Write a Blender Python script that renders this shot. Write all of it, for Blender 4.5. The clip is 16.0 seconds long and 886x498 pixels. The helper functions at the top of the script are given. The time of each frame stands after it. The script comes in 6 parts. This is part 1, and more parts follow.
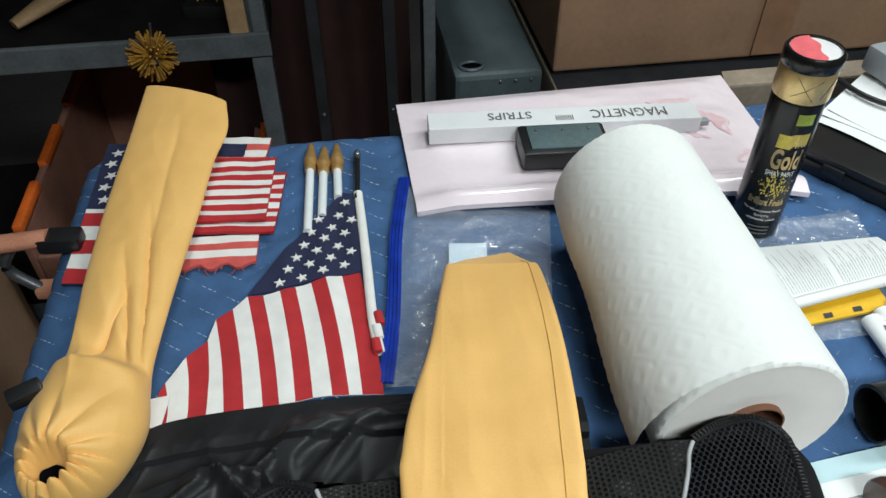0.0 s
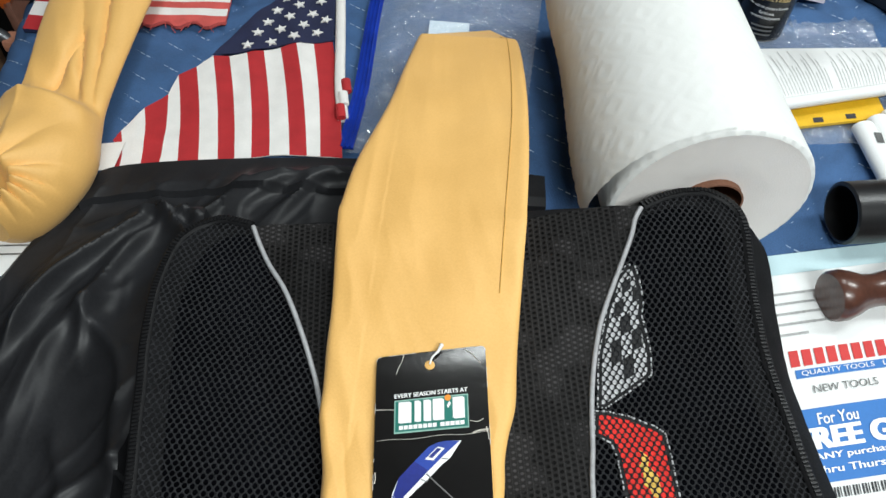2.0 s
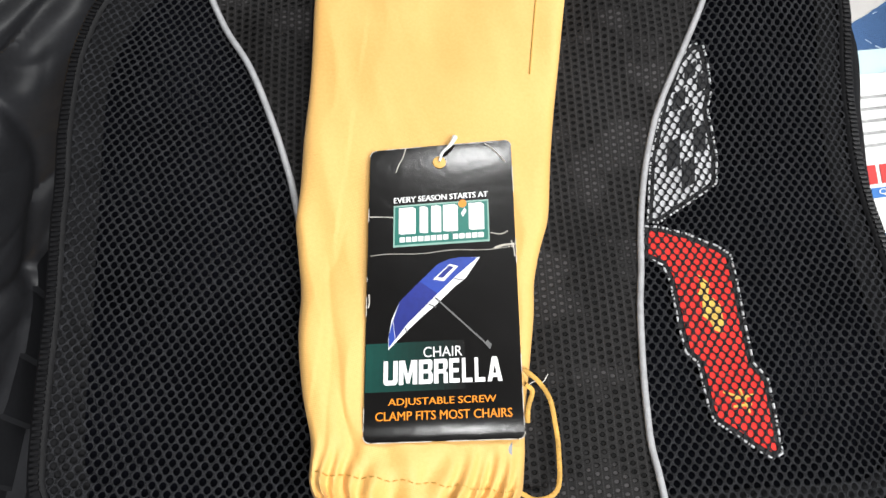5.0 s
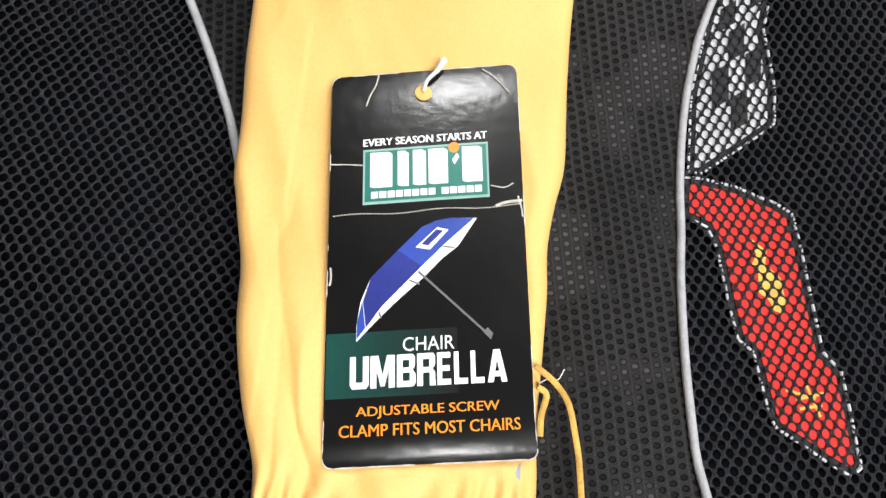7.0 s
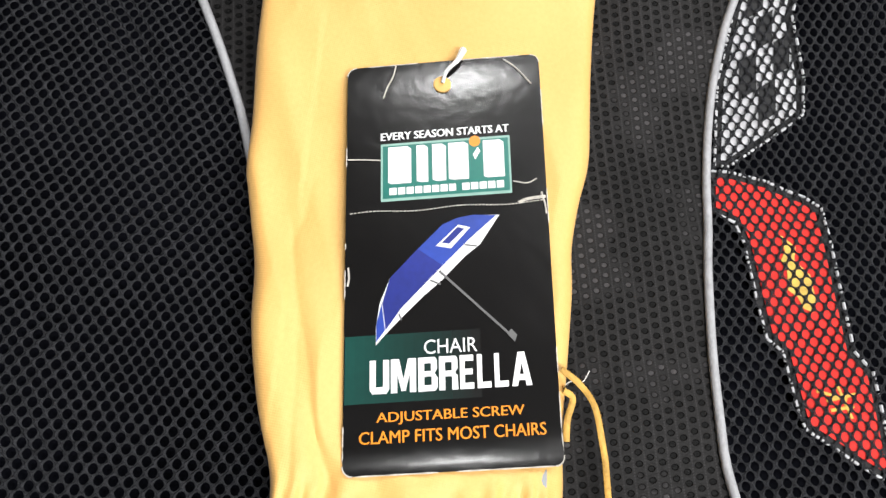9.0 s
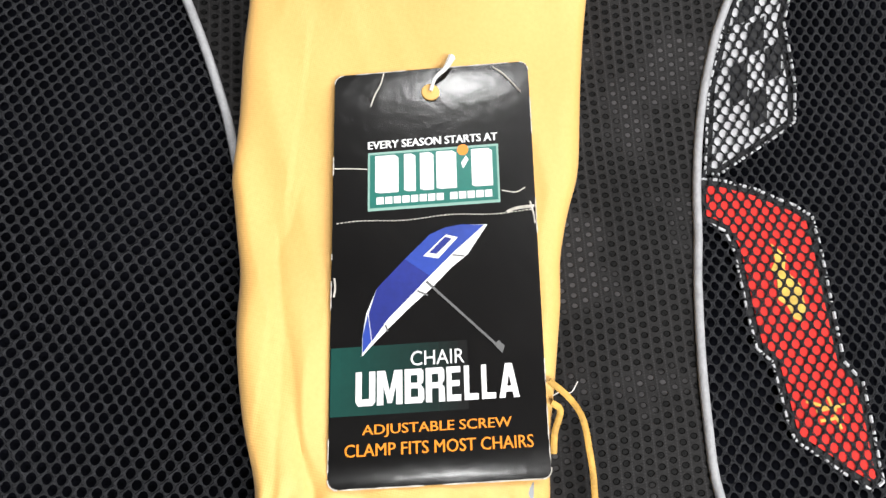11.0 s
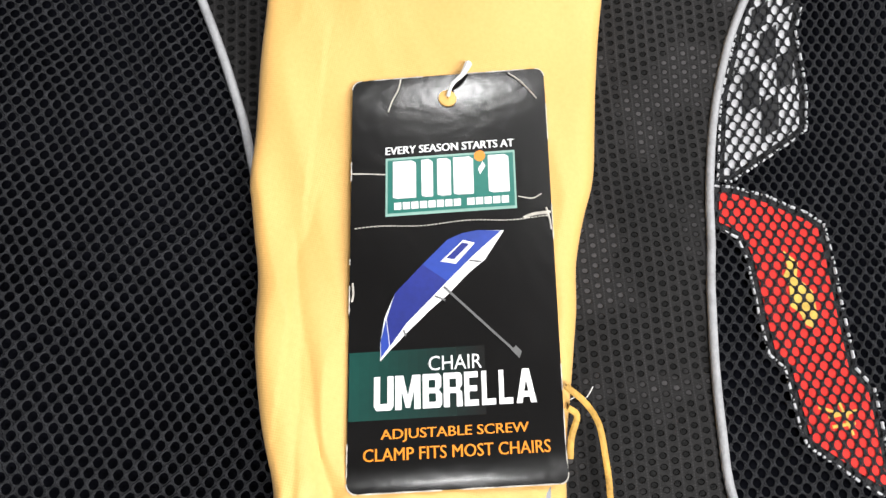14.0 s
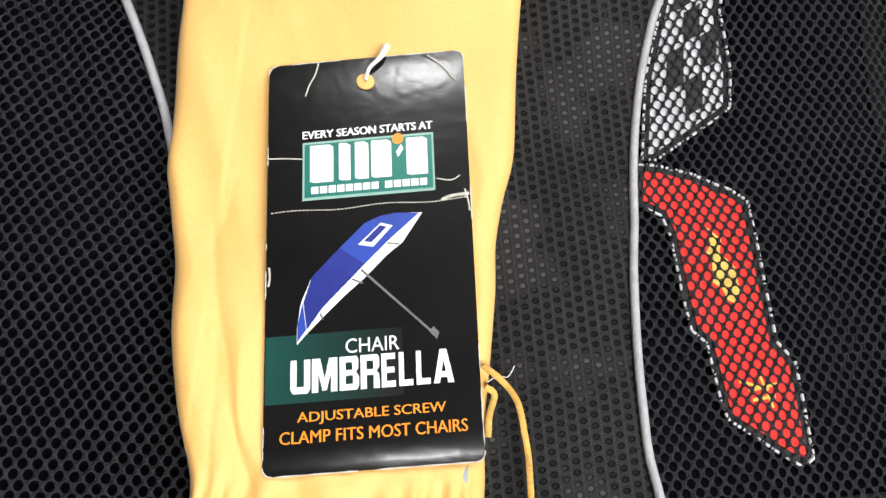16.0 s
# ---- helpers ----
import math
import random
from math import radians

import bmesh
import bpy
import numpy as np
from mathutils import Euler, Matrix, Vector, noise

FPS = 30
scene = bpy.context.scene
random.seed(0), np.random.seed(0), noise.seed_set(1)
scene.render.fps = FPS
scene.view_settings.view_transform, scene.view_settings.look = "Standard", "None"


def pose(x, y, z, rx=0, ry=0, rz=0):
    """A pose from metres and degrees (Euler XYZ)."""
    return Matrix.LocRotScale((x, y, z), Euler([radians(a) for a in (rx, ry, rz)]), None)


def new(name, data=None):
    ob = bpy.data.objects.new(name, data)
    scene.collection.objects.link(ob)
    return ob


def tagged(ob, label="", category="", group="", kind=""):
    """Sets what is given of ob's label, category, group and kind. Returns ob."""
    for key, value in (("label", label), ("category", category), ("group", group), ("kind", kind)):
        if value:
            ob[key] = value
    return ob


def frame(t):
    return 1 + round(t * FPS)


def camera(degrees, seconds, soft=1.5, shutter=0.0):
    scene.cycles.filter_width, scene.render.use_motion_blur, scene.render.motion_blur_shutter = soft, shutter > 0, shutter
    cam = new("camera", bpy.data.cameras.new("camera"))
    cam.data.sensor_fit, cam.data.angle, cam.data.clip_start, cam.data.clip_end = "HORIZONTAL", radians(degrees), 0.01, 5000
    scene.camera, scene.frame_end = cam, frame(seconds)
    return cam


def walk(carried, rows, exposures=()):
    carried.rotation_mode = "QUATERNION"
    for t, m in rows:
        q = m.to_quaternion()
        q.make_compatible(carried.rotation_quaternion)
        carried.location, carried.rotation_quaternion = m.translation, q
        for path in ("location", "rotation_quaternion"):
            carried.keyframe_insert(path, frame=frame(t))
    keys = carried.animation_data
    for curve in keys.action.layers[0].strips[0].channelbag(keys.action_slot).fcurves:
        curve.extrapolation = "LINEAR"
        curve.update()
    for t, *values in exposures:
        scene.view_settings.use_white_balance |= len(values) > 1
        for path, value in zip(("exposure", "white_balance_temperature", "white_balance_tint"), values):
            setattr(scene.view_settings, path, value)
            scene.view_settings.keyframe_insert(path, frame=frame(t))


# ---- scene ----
cam = camera(60.0, 16.0)
METRES, EYE, TILT, LEAN, TURN = 0.37, 1.292, -43.0, 0.0, 0.0
ROWS = [
    (0.0, 0.0, 0.0, 0.0, -0.0, 0.0, 0.0),
    (0.5, 0.0682, -0.0274, -0.0537, 0.81, -1.89, -1.06),
    (1.0, 0.0999, -0.0115, -0.13, 1.27, -5.39, -2.48),
    (1.5, 0.1292, 0.0094, -0.1757, 1.7, -8.5, -3.33),
    (2.0, 0.139, 0.0456, -0.1953, 2.03, -10.67, -4.36),
    (2.5, 0.1335, 0.0733, -0.2368, 2.03, -13.41, -5.4),
    (3.0, 0.1277, 0.0822, -0.2665, 1.81, -15.43, -5.65),
    (3.5, 0.1296, 0.0966, -0.2903, 1.84, -17.18, -5.69),
    (4.0, 0.109, 0.1498, -0.3111, 1.41, -19.13, -5.75),
    (6.5, 0.0937, 0.455, -0.3867, -0.22, -25.37, -6.76),
    (7.0, 0.0978, 0.4832, -0.4121, -0.68, -25.83, -6.8),
    (7.5, 0.0959, 0.5035, -0.4209, -0.81, -26.48, -6.83),
    (8.0, 0.0937, 0.5096, -0.4169, -0.87, -26.9, -6.76),
    (8.5, 0.0935, 0.5136, -0.4193, -0.88, -26.98, -6.83),
    (9.0, 0.0794, 0.51, -0.4137, -0.85, -27.03, -6.72),
    (11.5, 0.0872, 0.521, -0.4035, -1.05, -27.41, -6.94),
    (12.0, 0.074, 0.5238, -0.4088, -1.12, -27.38, -6.9),
    (12.5, 0.0724, 0.5208, -0.4065, -1.04, -27.27, -7.03),
    (13.0, 0.0672, 0.5164, -0.4103, -1.2, -27.34, -7.13),
    (13.5, 0.0646, 0.5214, -0.4077, -1.1, -27.3, -7.3),
    (14.0, 0.0674, 0.5188, -0.4032, -1.24, -27.16, -7.36),
    (14.5, 0.0793, 0.5174, -0.4043, -1.34, -27.14, -7.25),
    (15.0, 0.1083, 0.5197, -0.4109, -1.68, -27.17, -7.21),
    (15.5, 0.1234, 0.5258, -0.413, -2.29, -27.76, -7.05),
    (16.0, 0.1241, 0.5126, -0.3985, -2.61, -27.94, -6.78),
]
walk(cam, [(t, pose(0, 0, EYE, TILT, LEAN, TURN) @ pose(METRES * x, METRES * y, METRES * z, 90 + pitch, roll, yaw)) for t, x, y, z, yaw, pitch, roll in ROWS],
     [(0.0, -0.22, 6150, -1), (1.0, -0.22, 6200, 1), (3.0, 0.0, 6300, 3), (4.0, 0.12, 6400, 6), (6.5, 0.30, 6500, 9), (16.0, 0.30, 6500, 9)])

# ---- world and lamps ----
world = bpy.data.worlds.new("room_air")
world.use_nodes = True
world.node_tree.nodes["Background"].inputs[0].default_value = (0.75, 0.85, 1.0, 1)
world.node_tree.nodes["Background"].inputs[1].default_value = 0.02
scene.world = world


def lamp(name, x, y, z, sx, sy, power, colour):
    data = bpy.data.lights.new(name, "AREA")
    data.shape, data.size, data.size_y = "RECTANGLE", sx, sy
    data.energy, data.color = power, colour
    ob = new(name, data)
    ob.matrix_world = pose(x, y, z)
    return ob


lamp("shop_light_lamp", 0.20, 1.06, 2.40, 0.20, 0.20, 9.0, (1.0, 0.995, 0.99))
lamp("tube_light_lamp", 0.60, -0.85, 2.40, 1.2, 0.22, 52.0, (1.0, 0.995, 0.99))
# unseen fill lamp, added to brighten the far right of the table
lamp("tube_light_lamp", 1.30, 0.80, 2.40, 1.2, 0.22, 25.0, (1.0, 0.995, 0.99))


# ---- materials ----
def material(name, colour, rough=0.6, vary=0.12, scale=40.0, fine=400.0, bump=0.1, metal=0.0, coat=0.0, tint=None, sheen=0.0, spec=0.5):
    m = bpy.data.materials.new(name)
    m.use_nodes = True
    nt = m.node_tree
    b = nt.nodes["Principled BSDF"]
    b.inputs["Roughness"].default_value = rough
    b.inputs["Metallic"].default_value = metal
    b.inputs["Coat Weight"].default_value = coat
    b.inputs["Sheen Weight"].default_value = sheen
    b.inputs["Specular IOR Level"].default_value = spec
    tc = nt.nodes.new("ShaderNodeTexCoord")
    n1, n2 = nt.nodes.new("ShaderNodeTexNoise"), nt.nodes.new("ShaderNodeTexNoise")
    n1.inputs["Scale"].default_value, n2.inputs["Scale"].default_value = scale, fine
    n1.inputs["Detail"].default_value = 5
    for n in (n1, n2):
        nt.links.new(tc.outputs["Object"], n.inputs["Vector"])
    add = nt.nodes.new("ShaderNodeMath")
    add.operation = "ADD"
    nt.links.new(n1.outputs[0], add.inputs[0])
    half = nt.nodes.new("ShaderNodeMath")
    half.operation, half.inputs[1].default_value = "MULTIPLY", 0.5
    nt.links.new(n2.outputs[0], half.inputs[0])
    nt.links.new(half.outputs[0], add.inputs[1])
    ramp = nt.nodes.new("ShaderNodeValToRGB")
    ramp.color_ramp.elements[0].position, ramp.color_ramp.elements[1].position = 0.5, 1.0
    dark = [c * (1 - vary) for c in colour]
    light = tint or [min(1.0, c * (1 + vary)) for c in colour]
    ramp.color_ramp.elements[0].color = (*dark, 1)
    ramp.color_ramp.elements[1].color = (*light, 1)
    nt.links.new(add.outputs[0], ramp.inputs[0])
    nt.links.new(ramp.outputs[0], b.inputs["Base Color"])
    bp = nt.nodes.new("ShaderNodeBump")
    bp.inputs["Strength"].default_value, bp.inputs["Distance"].default_value = bump, 0.002
    nt.links.new(add.outputs[0], bp.inputs["Height"])
    nt.links.new(bp.outputs[0], b.inputs["Normal"])
    return m


def clear_plastic(name, tint, gloss):
    """Thin clear film: mostly see-through, with a glossy sheet on it."""
    m = bpy.data.materials.new(name)
    m.use_nodes = True
    nt = m.node_tree
    nt.nodes.remove(nt.nodes["Principled BSDF"])
    tr, gl, df = nt.nodes.new("ShaderNodeBsdfTransparent"), nt.nodes.new("ShaderNodeBsdfGlossy"), nt.nodes.new("ShaderNodeBsdfDiffuse")
    tr.inputs[0].default_value = (*tint, 1)
    gl.inputs["Roughness"].default_value = 0.12
    df.inputs[0].default_value = (0.75, 0.78, 0.82, 1)
    tc, n = nt.nodes.new("ShaderNodeTexCoord"), nt.nodes.new("ShaderNodeTexNoise")
    n.inputs["Scale"].default_value, n.inputs["Detail"].default_value, n.inputs["Distortion"].default_value = 70, 3, 1.5
    nt.links.new(tc.outputs["Object"], n.inputs["Vector"])
    bp = nt.nodes.new("ShaderNodeBump")
    bp.inputs["Strength"].default_value, bp.inputs["Distance"].default_value = 0.8, 0.006
    nt.links.new(n.outputs[0], bp.inputs["Height"])
    nt.links.new(bp.outputs[0], gl.inputs["Normal"])
    m1, m2 = nt.nodes.new("ShaderNodeMixShader"), nt.nodes.new("ShaderNodeMixShader")
    m1.inputs[0].default_value, m2.inputs[0].default_value = gloss, 0.14
    nt.links.new(tr.outputs[0], m1.inputs[1])
    nt.links.new(gl.outputs[0], m1.inputs[2])
    nt.links.new(m1.outputs[0], m2.inputs[1])
    nt.links.new(df.outputs[0], m2.inputs[2])
    nt.links.new(m2.outputs[0], nt.nodes["Material Output"].inputs[0])
    return m


def weave(m, pitch, strength, turn=0.0):
    """Adds a woven thread relief on top of a material's own bump."""
    nt = m.node_tree
    b = nt.nodes["Principled BSDF"]
    old = b.inputs["Normal"].links[0].from_node
    tc, mp = nt.nodes.new("ShaderNodeTexCoord"), nt.nodes.new("ShaderNodeMapping")
    mp.inputs["Rotation"].default_value = (0, 0, radians(turn))
    nt.links.new(tc.outputs["Object"], mp.inputs[0])
    waves = []
    for axis in ("X", "Y"):
        w = nt.nodes.new("ShaderNodeTexWave")
        w.bands_direction, w.inputs["Scale"].default_value = axis, 0.314 / pitch
        w.inputs["Distortion"].default_value = 0.6
        nt.links.new(mp.outputs[0], w.inputs["Vector"])
        waves.append(w)
    mul = nt.nodes.new("ShaderNodeMath")
    mul.operation = "ADD"
    nt.links.new(waves[0].outputs["Fac"], mul.inputs[0])
    nt.links.new(waves[1].outputs["Fac"], mul.inputs[1])
    bp = nt.nodes.new("ShaderNodeBump")
    bp.inputs["Strength"].default_value, bp.inputs["Distance"].default_value = strength, pitch * 0.4
    nt.links.new(mul.outputs[0], bp.inputs["Height"])
    nt.links.new(old.outputs[0], bp.inputs["Normal"])
    nt.links.new(bp.outputs[0], b.inputs["Normal"])
    return m


def perforated(name, colour, px, py, turn):
    """Knitted jersey cloth with staggered rows of small oval pin holes and paler yarn slits that carry painted glints.
    """
    m = material(name, colour, 0.55, 0.5, 16, 700, 0.3, spec=0.12)
    nt = m.node_tree
    b = nt.nodes["Principled BSDF"]
    tc, mp, sc = nt.nodes.new("ShaderNodeTexCoord"), nt.nodes.new("ShaderNodeMapping"), nt.nodes.new("ShaderNodeMapping")
    mp.inputs["Rotation"].default_value = (0, 0, radians(turn))
    sc.inputs["Scale"].default_value = (1 / px, 1 / py, 0)
    nt.links.new(tc.outputs["Object"], mp.inputs[0])
    nt.links.new(mp.outputs[0], sc.inputs[0])

    def ovals(offsets, wide, high):
        last = None
        for ox, oy in offsets:
            shift, frac, mid, grow, size = (nt.nodes.new("ShaderNodeVectorMath") for _ in range(5))
            shift.operation, frac.operation, mid.operation, grow.operation, size.operation = "ADD", "FRACTION", "SUBTRACT", "MULTIPLY", "LENGTH"
            shift.inputs[1].default_value = (ox, oy, 0)
            mid.inputs[1].default_value = (0.5, 0.5, 0)
            grow.inputs[1].default_value = (1 / wide, 1 / high, 0)
            nt.links.new(sc.outputs[0], shift.inputs[0])
            for p, q in ((shift, frac), (frac, mid), (mid, grow), (grow, size)):
                nt.links.new(p.outputs[0], q.inputs[0])
            out = size.outputs["Value"]
            if last is not None:
                mn = nt.nodes.new("ShaderNodeMath")
                mn.operation = "MINIMUM"
                nt.links.new(last, mn.inputs[0])
                nt.links.new(out, mn.inputs[1])
                out = mn.outputs[0]
            last = out
        return last
    colour_in = b.inputs["Base Color"].links[0].from_socket
    # light reaching the lining is painted patchwise: dark holes turn to bright flecks
    patches, cut = nt.nodes.new("ShaderNodeTexNoise"), nt.nodes.new("ShaderNodeValToRGB")
    patches.inputs["Scale"].default_value, patches.inputs["Detail"].default_value = 38, 3
    cut.color_ramp.elements[0].position, cut.color_ramp.elements[1].position = 0.53, 0.60
    cut.color_ramp.elements[0].color, cut.color_ramp.elements[1].color = (0.04, 0.04, 0.04, 1), (3.8, 3.8, 3.9, 1)
    nt.links.new(tc.outputs["Object"], patches.inputs["Vector"])
    nt.links.new(patches.outputs[0], cut.inputs[0])
    # pale yarn dots, lifted in colour so that they hold the thread glints
    dots = ovals(((0.25, 0.25), (0.75, 0.25), (0.25, 0.75), (0.75, 0.75), (0.25, 0.0), (0.75, 0.0), (0.25, 0.5), (0.75, 0.5)), 0.035, 0.10)
    for dist, low, at in ((dots, (2.6, 2.6, 2.7, 1), 0.6), (ovals(((0, 0), (0.5, 0.5)), 0.17, 0.30), None, 0.70)):
        rp = nt.nodes.new("ShaderNodeValToRGB")
        rp.color_ramp.elements[0].position, rp.color_ramp.elements[1].position = at, 1.0
        rp.color_ramp.elements[0].color, rp.color_ramp.elements[1].color = (0, 0, 0, 1), (1, 1, 1, 1)
        nt.links.new(dist, rp.inputs[0])
        inner = nt.nodes.new("ShaderNodeMix")
        inner.data_type = "RGBA"
        nt.links.new(rp.outputs[0], inner.inputs[0])
        inner.inputs[7].default_value = (1, 1, 1, 1)
        if low is None:
            nt.links.new(cut.outputs[0], inner.inputs[6])
        else:
            inner.inputs[6].default_value = low
        mix = nt.nodes.new("ShaderNodeMix")
        mix.data_type, mix.blend_type = "RGBA", "MULTIPLY"
        mix.inputs[0].default_value = 1.0
        nt.links.new(colour_in, mix.inputs[6])
        nt.links.new(inner.outputs[2], mix.inputs[7])
        colour_in = mix.outputs[2]
    nt.links.new(colour_in, b.inputs["Base Color"])
    bp = nt.nodes.new("ShaderNodeBump")
    bp.inputs["Strength"].default_value, bp.inputs["Distance"].default_value = 0.8, 0.0006
    nt.links.new(rp.outputs[0], bp.inputs["Height"])
    nt.links.new(b.inputs["Normal"].links[0].from_socket, bp.inputs["Normal"])
    nt.links.new(bp.outputs[0], b.inputs["Normal"])
    return m


YELLOW = weave(material("yellow_nylon", (0.80, 0.458, 0.130), 0.55, 0.07, 14, 700, 0.10, tint=(0.84, 0.498, 0.158), sheen=0.1), 0.0007, 0.12, 8)
BLUE = weave(material("blue_quilt_cloth", (0.045, 0.105, 0.24), 0.85, 0.22, 30, 700, 0.3), 0.0012, 0.4, 8)
THREAD = material("pale_thread", (0.42, 0.52, 0.66), 0.8)
LINER = material("black_liner_cloth", (0.0026, 0.0028, 0.0042), 0.9, 0.5, 18, 600, 0.2, spec=0.02)
NET = material("black_netting_cord", (0.031, 0.0315, 0.0350), 0.5, 0.5, 500, 2600, 0.9, spec=0.14)
JERSEY = perforated("black_jersey_mesh", (0.0125, 0.0118, 0.0118), 0.0074, 0.0034, -8)
SIDE = material("black_bag_side_cloth", (0.010, 0.010, 0.011), 0.8, 0.3, 60, 900, 0.4, spec=0.08)
PIPING = material("grey_reflective_piping", (0.36, 0.36, 0.375), 0.5, 0.2, 150, 900, 0.3)
ZIP = material("black_zip", (0.008, 0.008, 0.009), 0.5, 0.2, 200, 900, 0.2, spec=0.15)
NYLON = material("black_crumpled_nylon", (0.0165, 0.0168, 0.0190), 0.46, 0.3, 25, 500, 0.06, spec=0.26)
CARD = material("black_gloss_card", (0.006, 0.0056, 0.0056), 0.21, 0.2, 40, 260, 0.085, spec=0.42)
GREEN = material("green_print", (0.012, 0.15, 0.12), 0.3, 0.15, 60, 500, 0.03)
WHITE_INK = material("white_print", (0.85, 0.85, 0.85), 0.35, 0.04, 80, 600, 0.05)
ORANGE_INK = material("orange_print", (0.80, 0.26, 0.015), 0.35, 0.05, 80, 600, 0.05)
BLUE_INK = material("blue_print", (0.012, 0.022, 0.20), 0.36, 0.2, 60, 600, 0.02)
BLUE_INK_LIGHT = material("bright_blue_print", (0.018, 0.05, 0.32), 0.36, 0.2, 60, 600, 0.02)
GREY_INK = material("grey_print", (0.12, 0.12, 0.12), 0.5, 0.2, 60, 600, 0.05)
PALE_INK = material("pale_grey_print", (0.36, 0.36, 0.36), 0.6, 0.4, 500, 1200, 0.05)
PAPER_EDGE = material("worn_card_edge", (0.62, 0.58, 0.52), 0.8, 0.3, 300, 900, 0.3)
FASTENER = material("milky_plastic", (0.8, 0.8, 0.78), 0.3)
RED_PATCH = weave(material("red_embroidery", (0.70, 0.020, 0.013), 0.7, 0.2, 80, 900, 0.3), 0.0006, 0.5, 30)
WHITE_PATCH = weave(material("white_embroidery", (0.56, 0.56, 0.58), 0.7, 0.12, 80, 900, 0.3), 0.0006, 0.5, 30)
GOLD_PATCH = material("gold_embroidery", (0.62, 0.40, 0.06), 0.6, 0.25, 200, 900, 0.3)
BLACK_PATCH = material("black_embroidery", (0.012, 0.012, 0.013), 0.8, 0.2, 90, 900, 0.4)
FLAG_RED = weave(material("flag_red_cloth", (0.42, 0.018, 0.024), 0.8, 0.12, 60, 700, 0.2), 0.0008, 0.35)
FLAG_WHITE = weave(material("flag_white_cloth", (0.78, 0.76, 0.74), 0.8, 0.06, 60, 700, 0.2), 0.0008, 0.35)
FLAG_NAVY = weave(material("flag_navy_cloth", (0.012, 0.016, 0.055), 0.8, 0.2, 60, 700, 0.2), 0.0008, 0.35)
PALE_RED = material("faded_red_cloth", (0.55, 0.09, 0.08), 0.85, 0.15, 70, 700, 0.3)
TOWEL = material("white_paper_towel", (0.77, 0.775, 0.76), 0.95, 0.03, 25, 900, 0.15, spec=0.2)
# same paper, colour raised to carry the light falling on the roll's end
TOWEL_END_LIT = material("paper_towel_end_lit", (0.88, 0.84, 0.81), 0.95, 0.03, 30, 1200, 0.4, spec=0.2)
CORE = material("brown_cardboard_core", (0.22, 0.10, 0.06), 0.9, 0.2, 60, 800, 0.2)
PINK = material("pale_pink_plastic", (0.84, 0.72, 0.78), 0.18, 0.05, 9, 120, 0.12, tint=(0.86, 0.76, 0.81), coat=0.4)
PINK_STAIN = material("rose_print", (0.82, 0.54, 0.58), 0.25, 0.15, 30, 200, 0.1, tint=(0.84, 0.68, 0.73))
WHITE_BOX = material("white_carton", (0.74, 0.74, 0.76), 0.5, 0.05, 30, 500, 0.08)
INK = material("black_ink", (0.03, 0.03, 0.035), 0.6)
PAPER = material("white_paper", (0.80, 0.81, 0.81), 0.8, 0.03, 20, 600, 0.08)
PAPER_BLUE = material("pale_blue_print", (0.50, 0.66, 0.70), 0.7, 0.05, 20, 600, 0.05)
COUPON_BLUE = material("coupon_blue_print", (0.035, 0.17, 0.50), 0.6, 0.08, 30, 600, 0.05)
COUPON_RED = material("coupon_red_print", (0.55, 0.03, 0.03), 0.6, 0.08, 30, 600, 0.05)
BLACK_PLASTIC = material("black_plastic", (0.012, 0.012, 0.013), 0.35, 0.2, 40, 500, 0.1)
SCREEN = material("dark_glass_lid", (0.10, 0.14, 0.15), 0.08, 0.2, 20, 200, 0.02)
CAN_BLACK = material("black_can_enamel", (0.010, 0.010, 0.010), 0.22, 0.2, 30, 300, 0.05)
CAN_GOLD = material("gold_foil", (0.72, 0.52, 0.24), 0.28, 0.15, 30, 300, 0.08, metal=0.7)
CAN_YELLOW = material("gold_print", (0.58, 0.46, 0.08), 0.35, 0.3, 90, 500, 0.1)
CAN_GREEN = material("olive_print", (0.28, 0.34, 0.05), 0.35, 0.3, 90, 500, 0.1)
ROSE_PAINT = material("rose_cap_paint", (0.72, 0.14, 0.16), 0.4, 0.15, 60, 500, 0.1)
CAP_WHITE = material("white_cap", (0.76, 0.74, 0.74), 0.4, 0.06, 60, 500, 0.1)
GOLD_PAINT = material("gold_spear_paint", (0.55, 0.33, 0.12), 0.35, 0.2, 90, 500, 0.1, metal=0.5)
WHITE_POLE = material("white_painted_dowel", (0.74, 0.76, 0.78), 0.4, 0.05, 60, 500, 0.1)
STEEL = material("dull_steel", (0.32, 0.33, 0.35), 0.35, 0.2, 90, 500, 0.1, metal=0.9)
ZIP_BLUE = material("blue_plastic_zip", (0.01, 0.035, 0.32), 0.25, 0.3, 50, 500, 0.15, coat=0.3)
FILM = clear_plastic("clear_plastic_film", (0.93, 0.95, 0.97), 0.16)
CARD_PALE = material("pale_blue_card", (0.60, 0.70, 0.78), 0.6, 0.04, 30, 500, 0.05)
WALNUT = material("dark_walnut", (0.075, 0.030, 0.020), 0.3, 0.4, 35, 300, 0.15, coat=0.3)
YELLOW_PLASTIC = material("yellow_plastic", (0.75, 0.45, 0.02), 0.4, 0.1, 40, 500, 0.05)
GREY_PLASTIC = material("grey_plastic", (0.30, 0.32, 0.34), 0.5, 0.1, 40, 500, 0.05)
SHELF_GREY = material("grey_painted_steel", (0.105, 0.115, 0.125), 0.55, 0.25, 25, 200, 0.15)
MACHINE = material("blue_grey_enamel", (0.075, 0.095, 0.105), 0.4, 0.25, 20, 200, 0.1)
DARK_STEEL = material("dark_steel_upright", (0.022, 0.022, 0.024), 0.5, 0.3, 30, 200, 0.1)
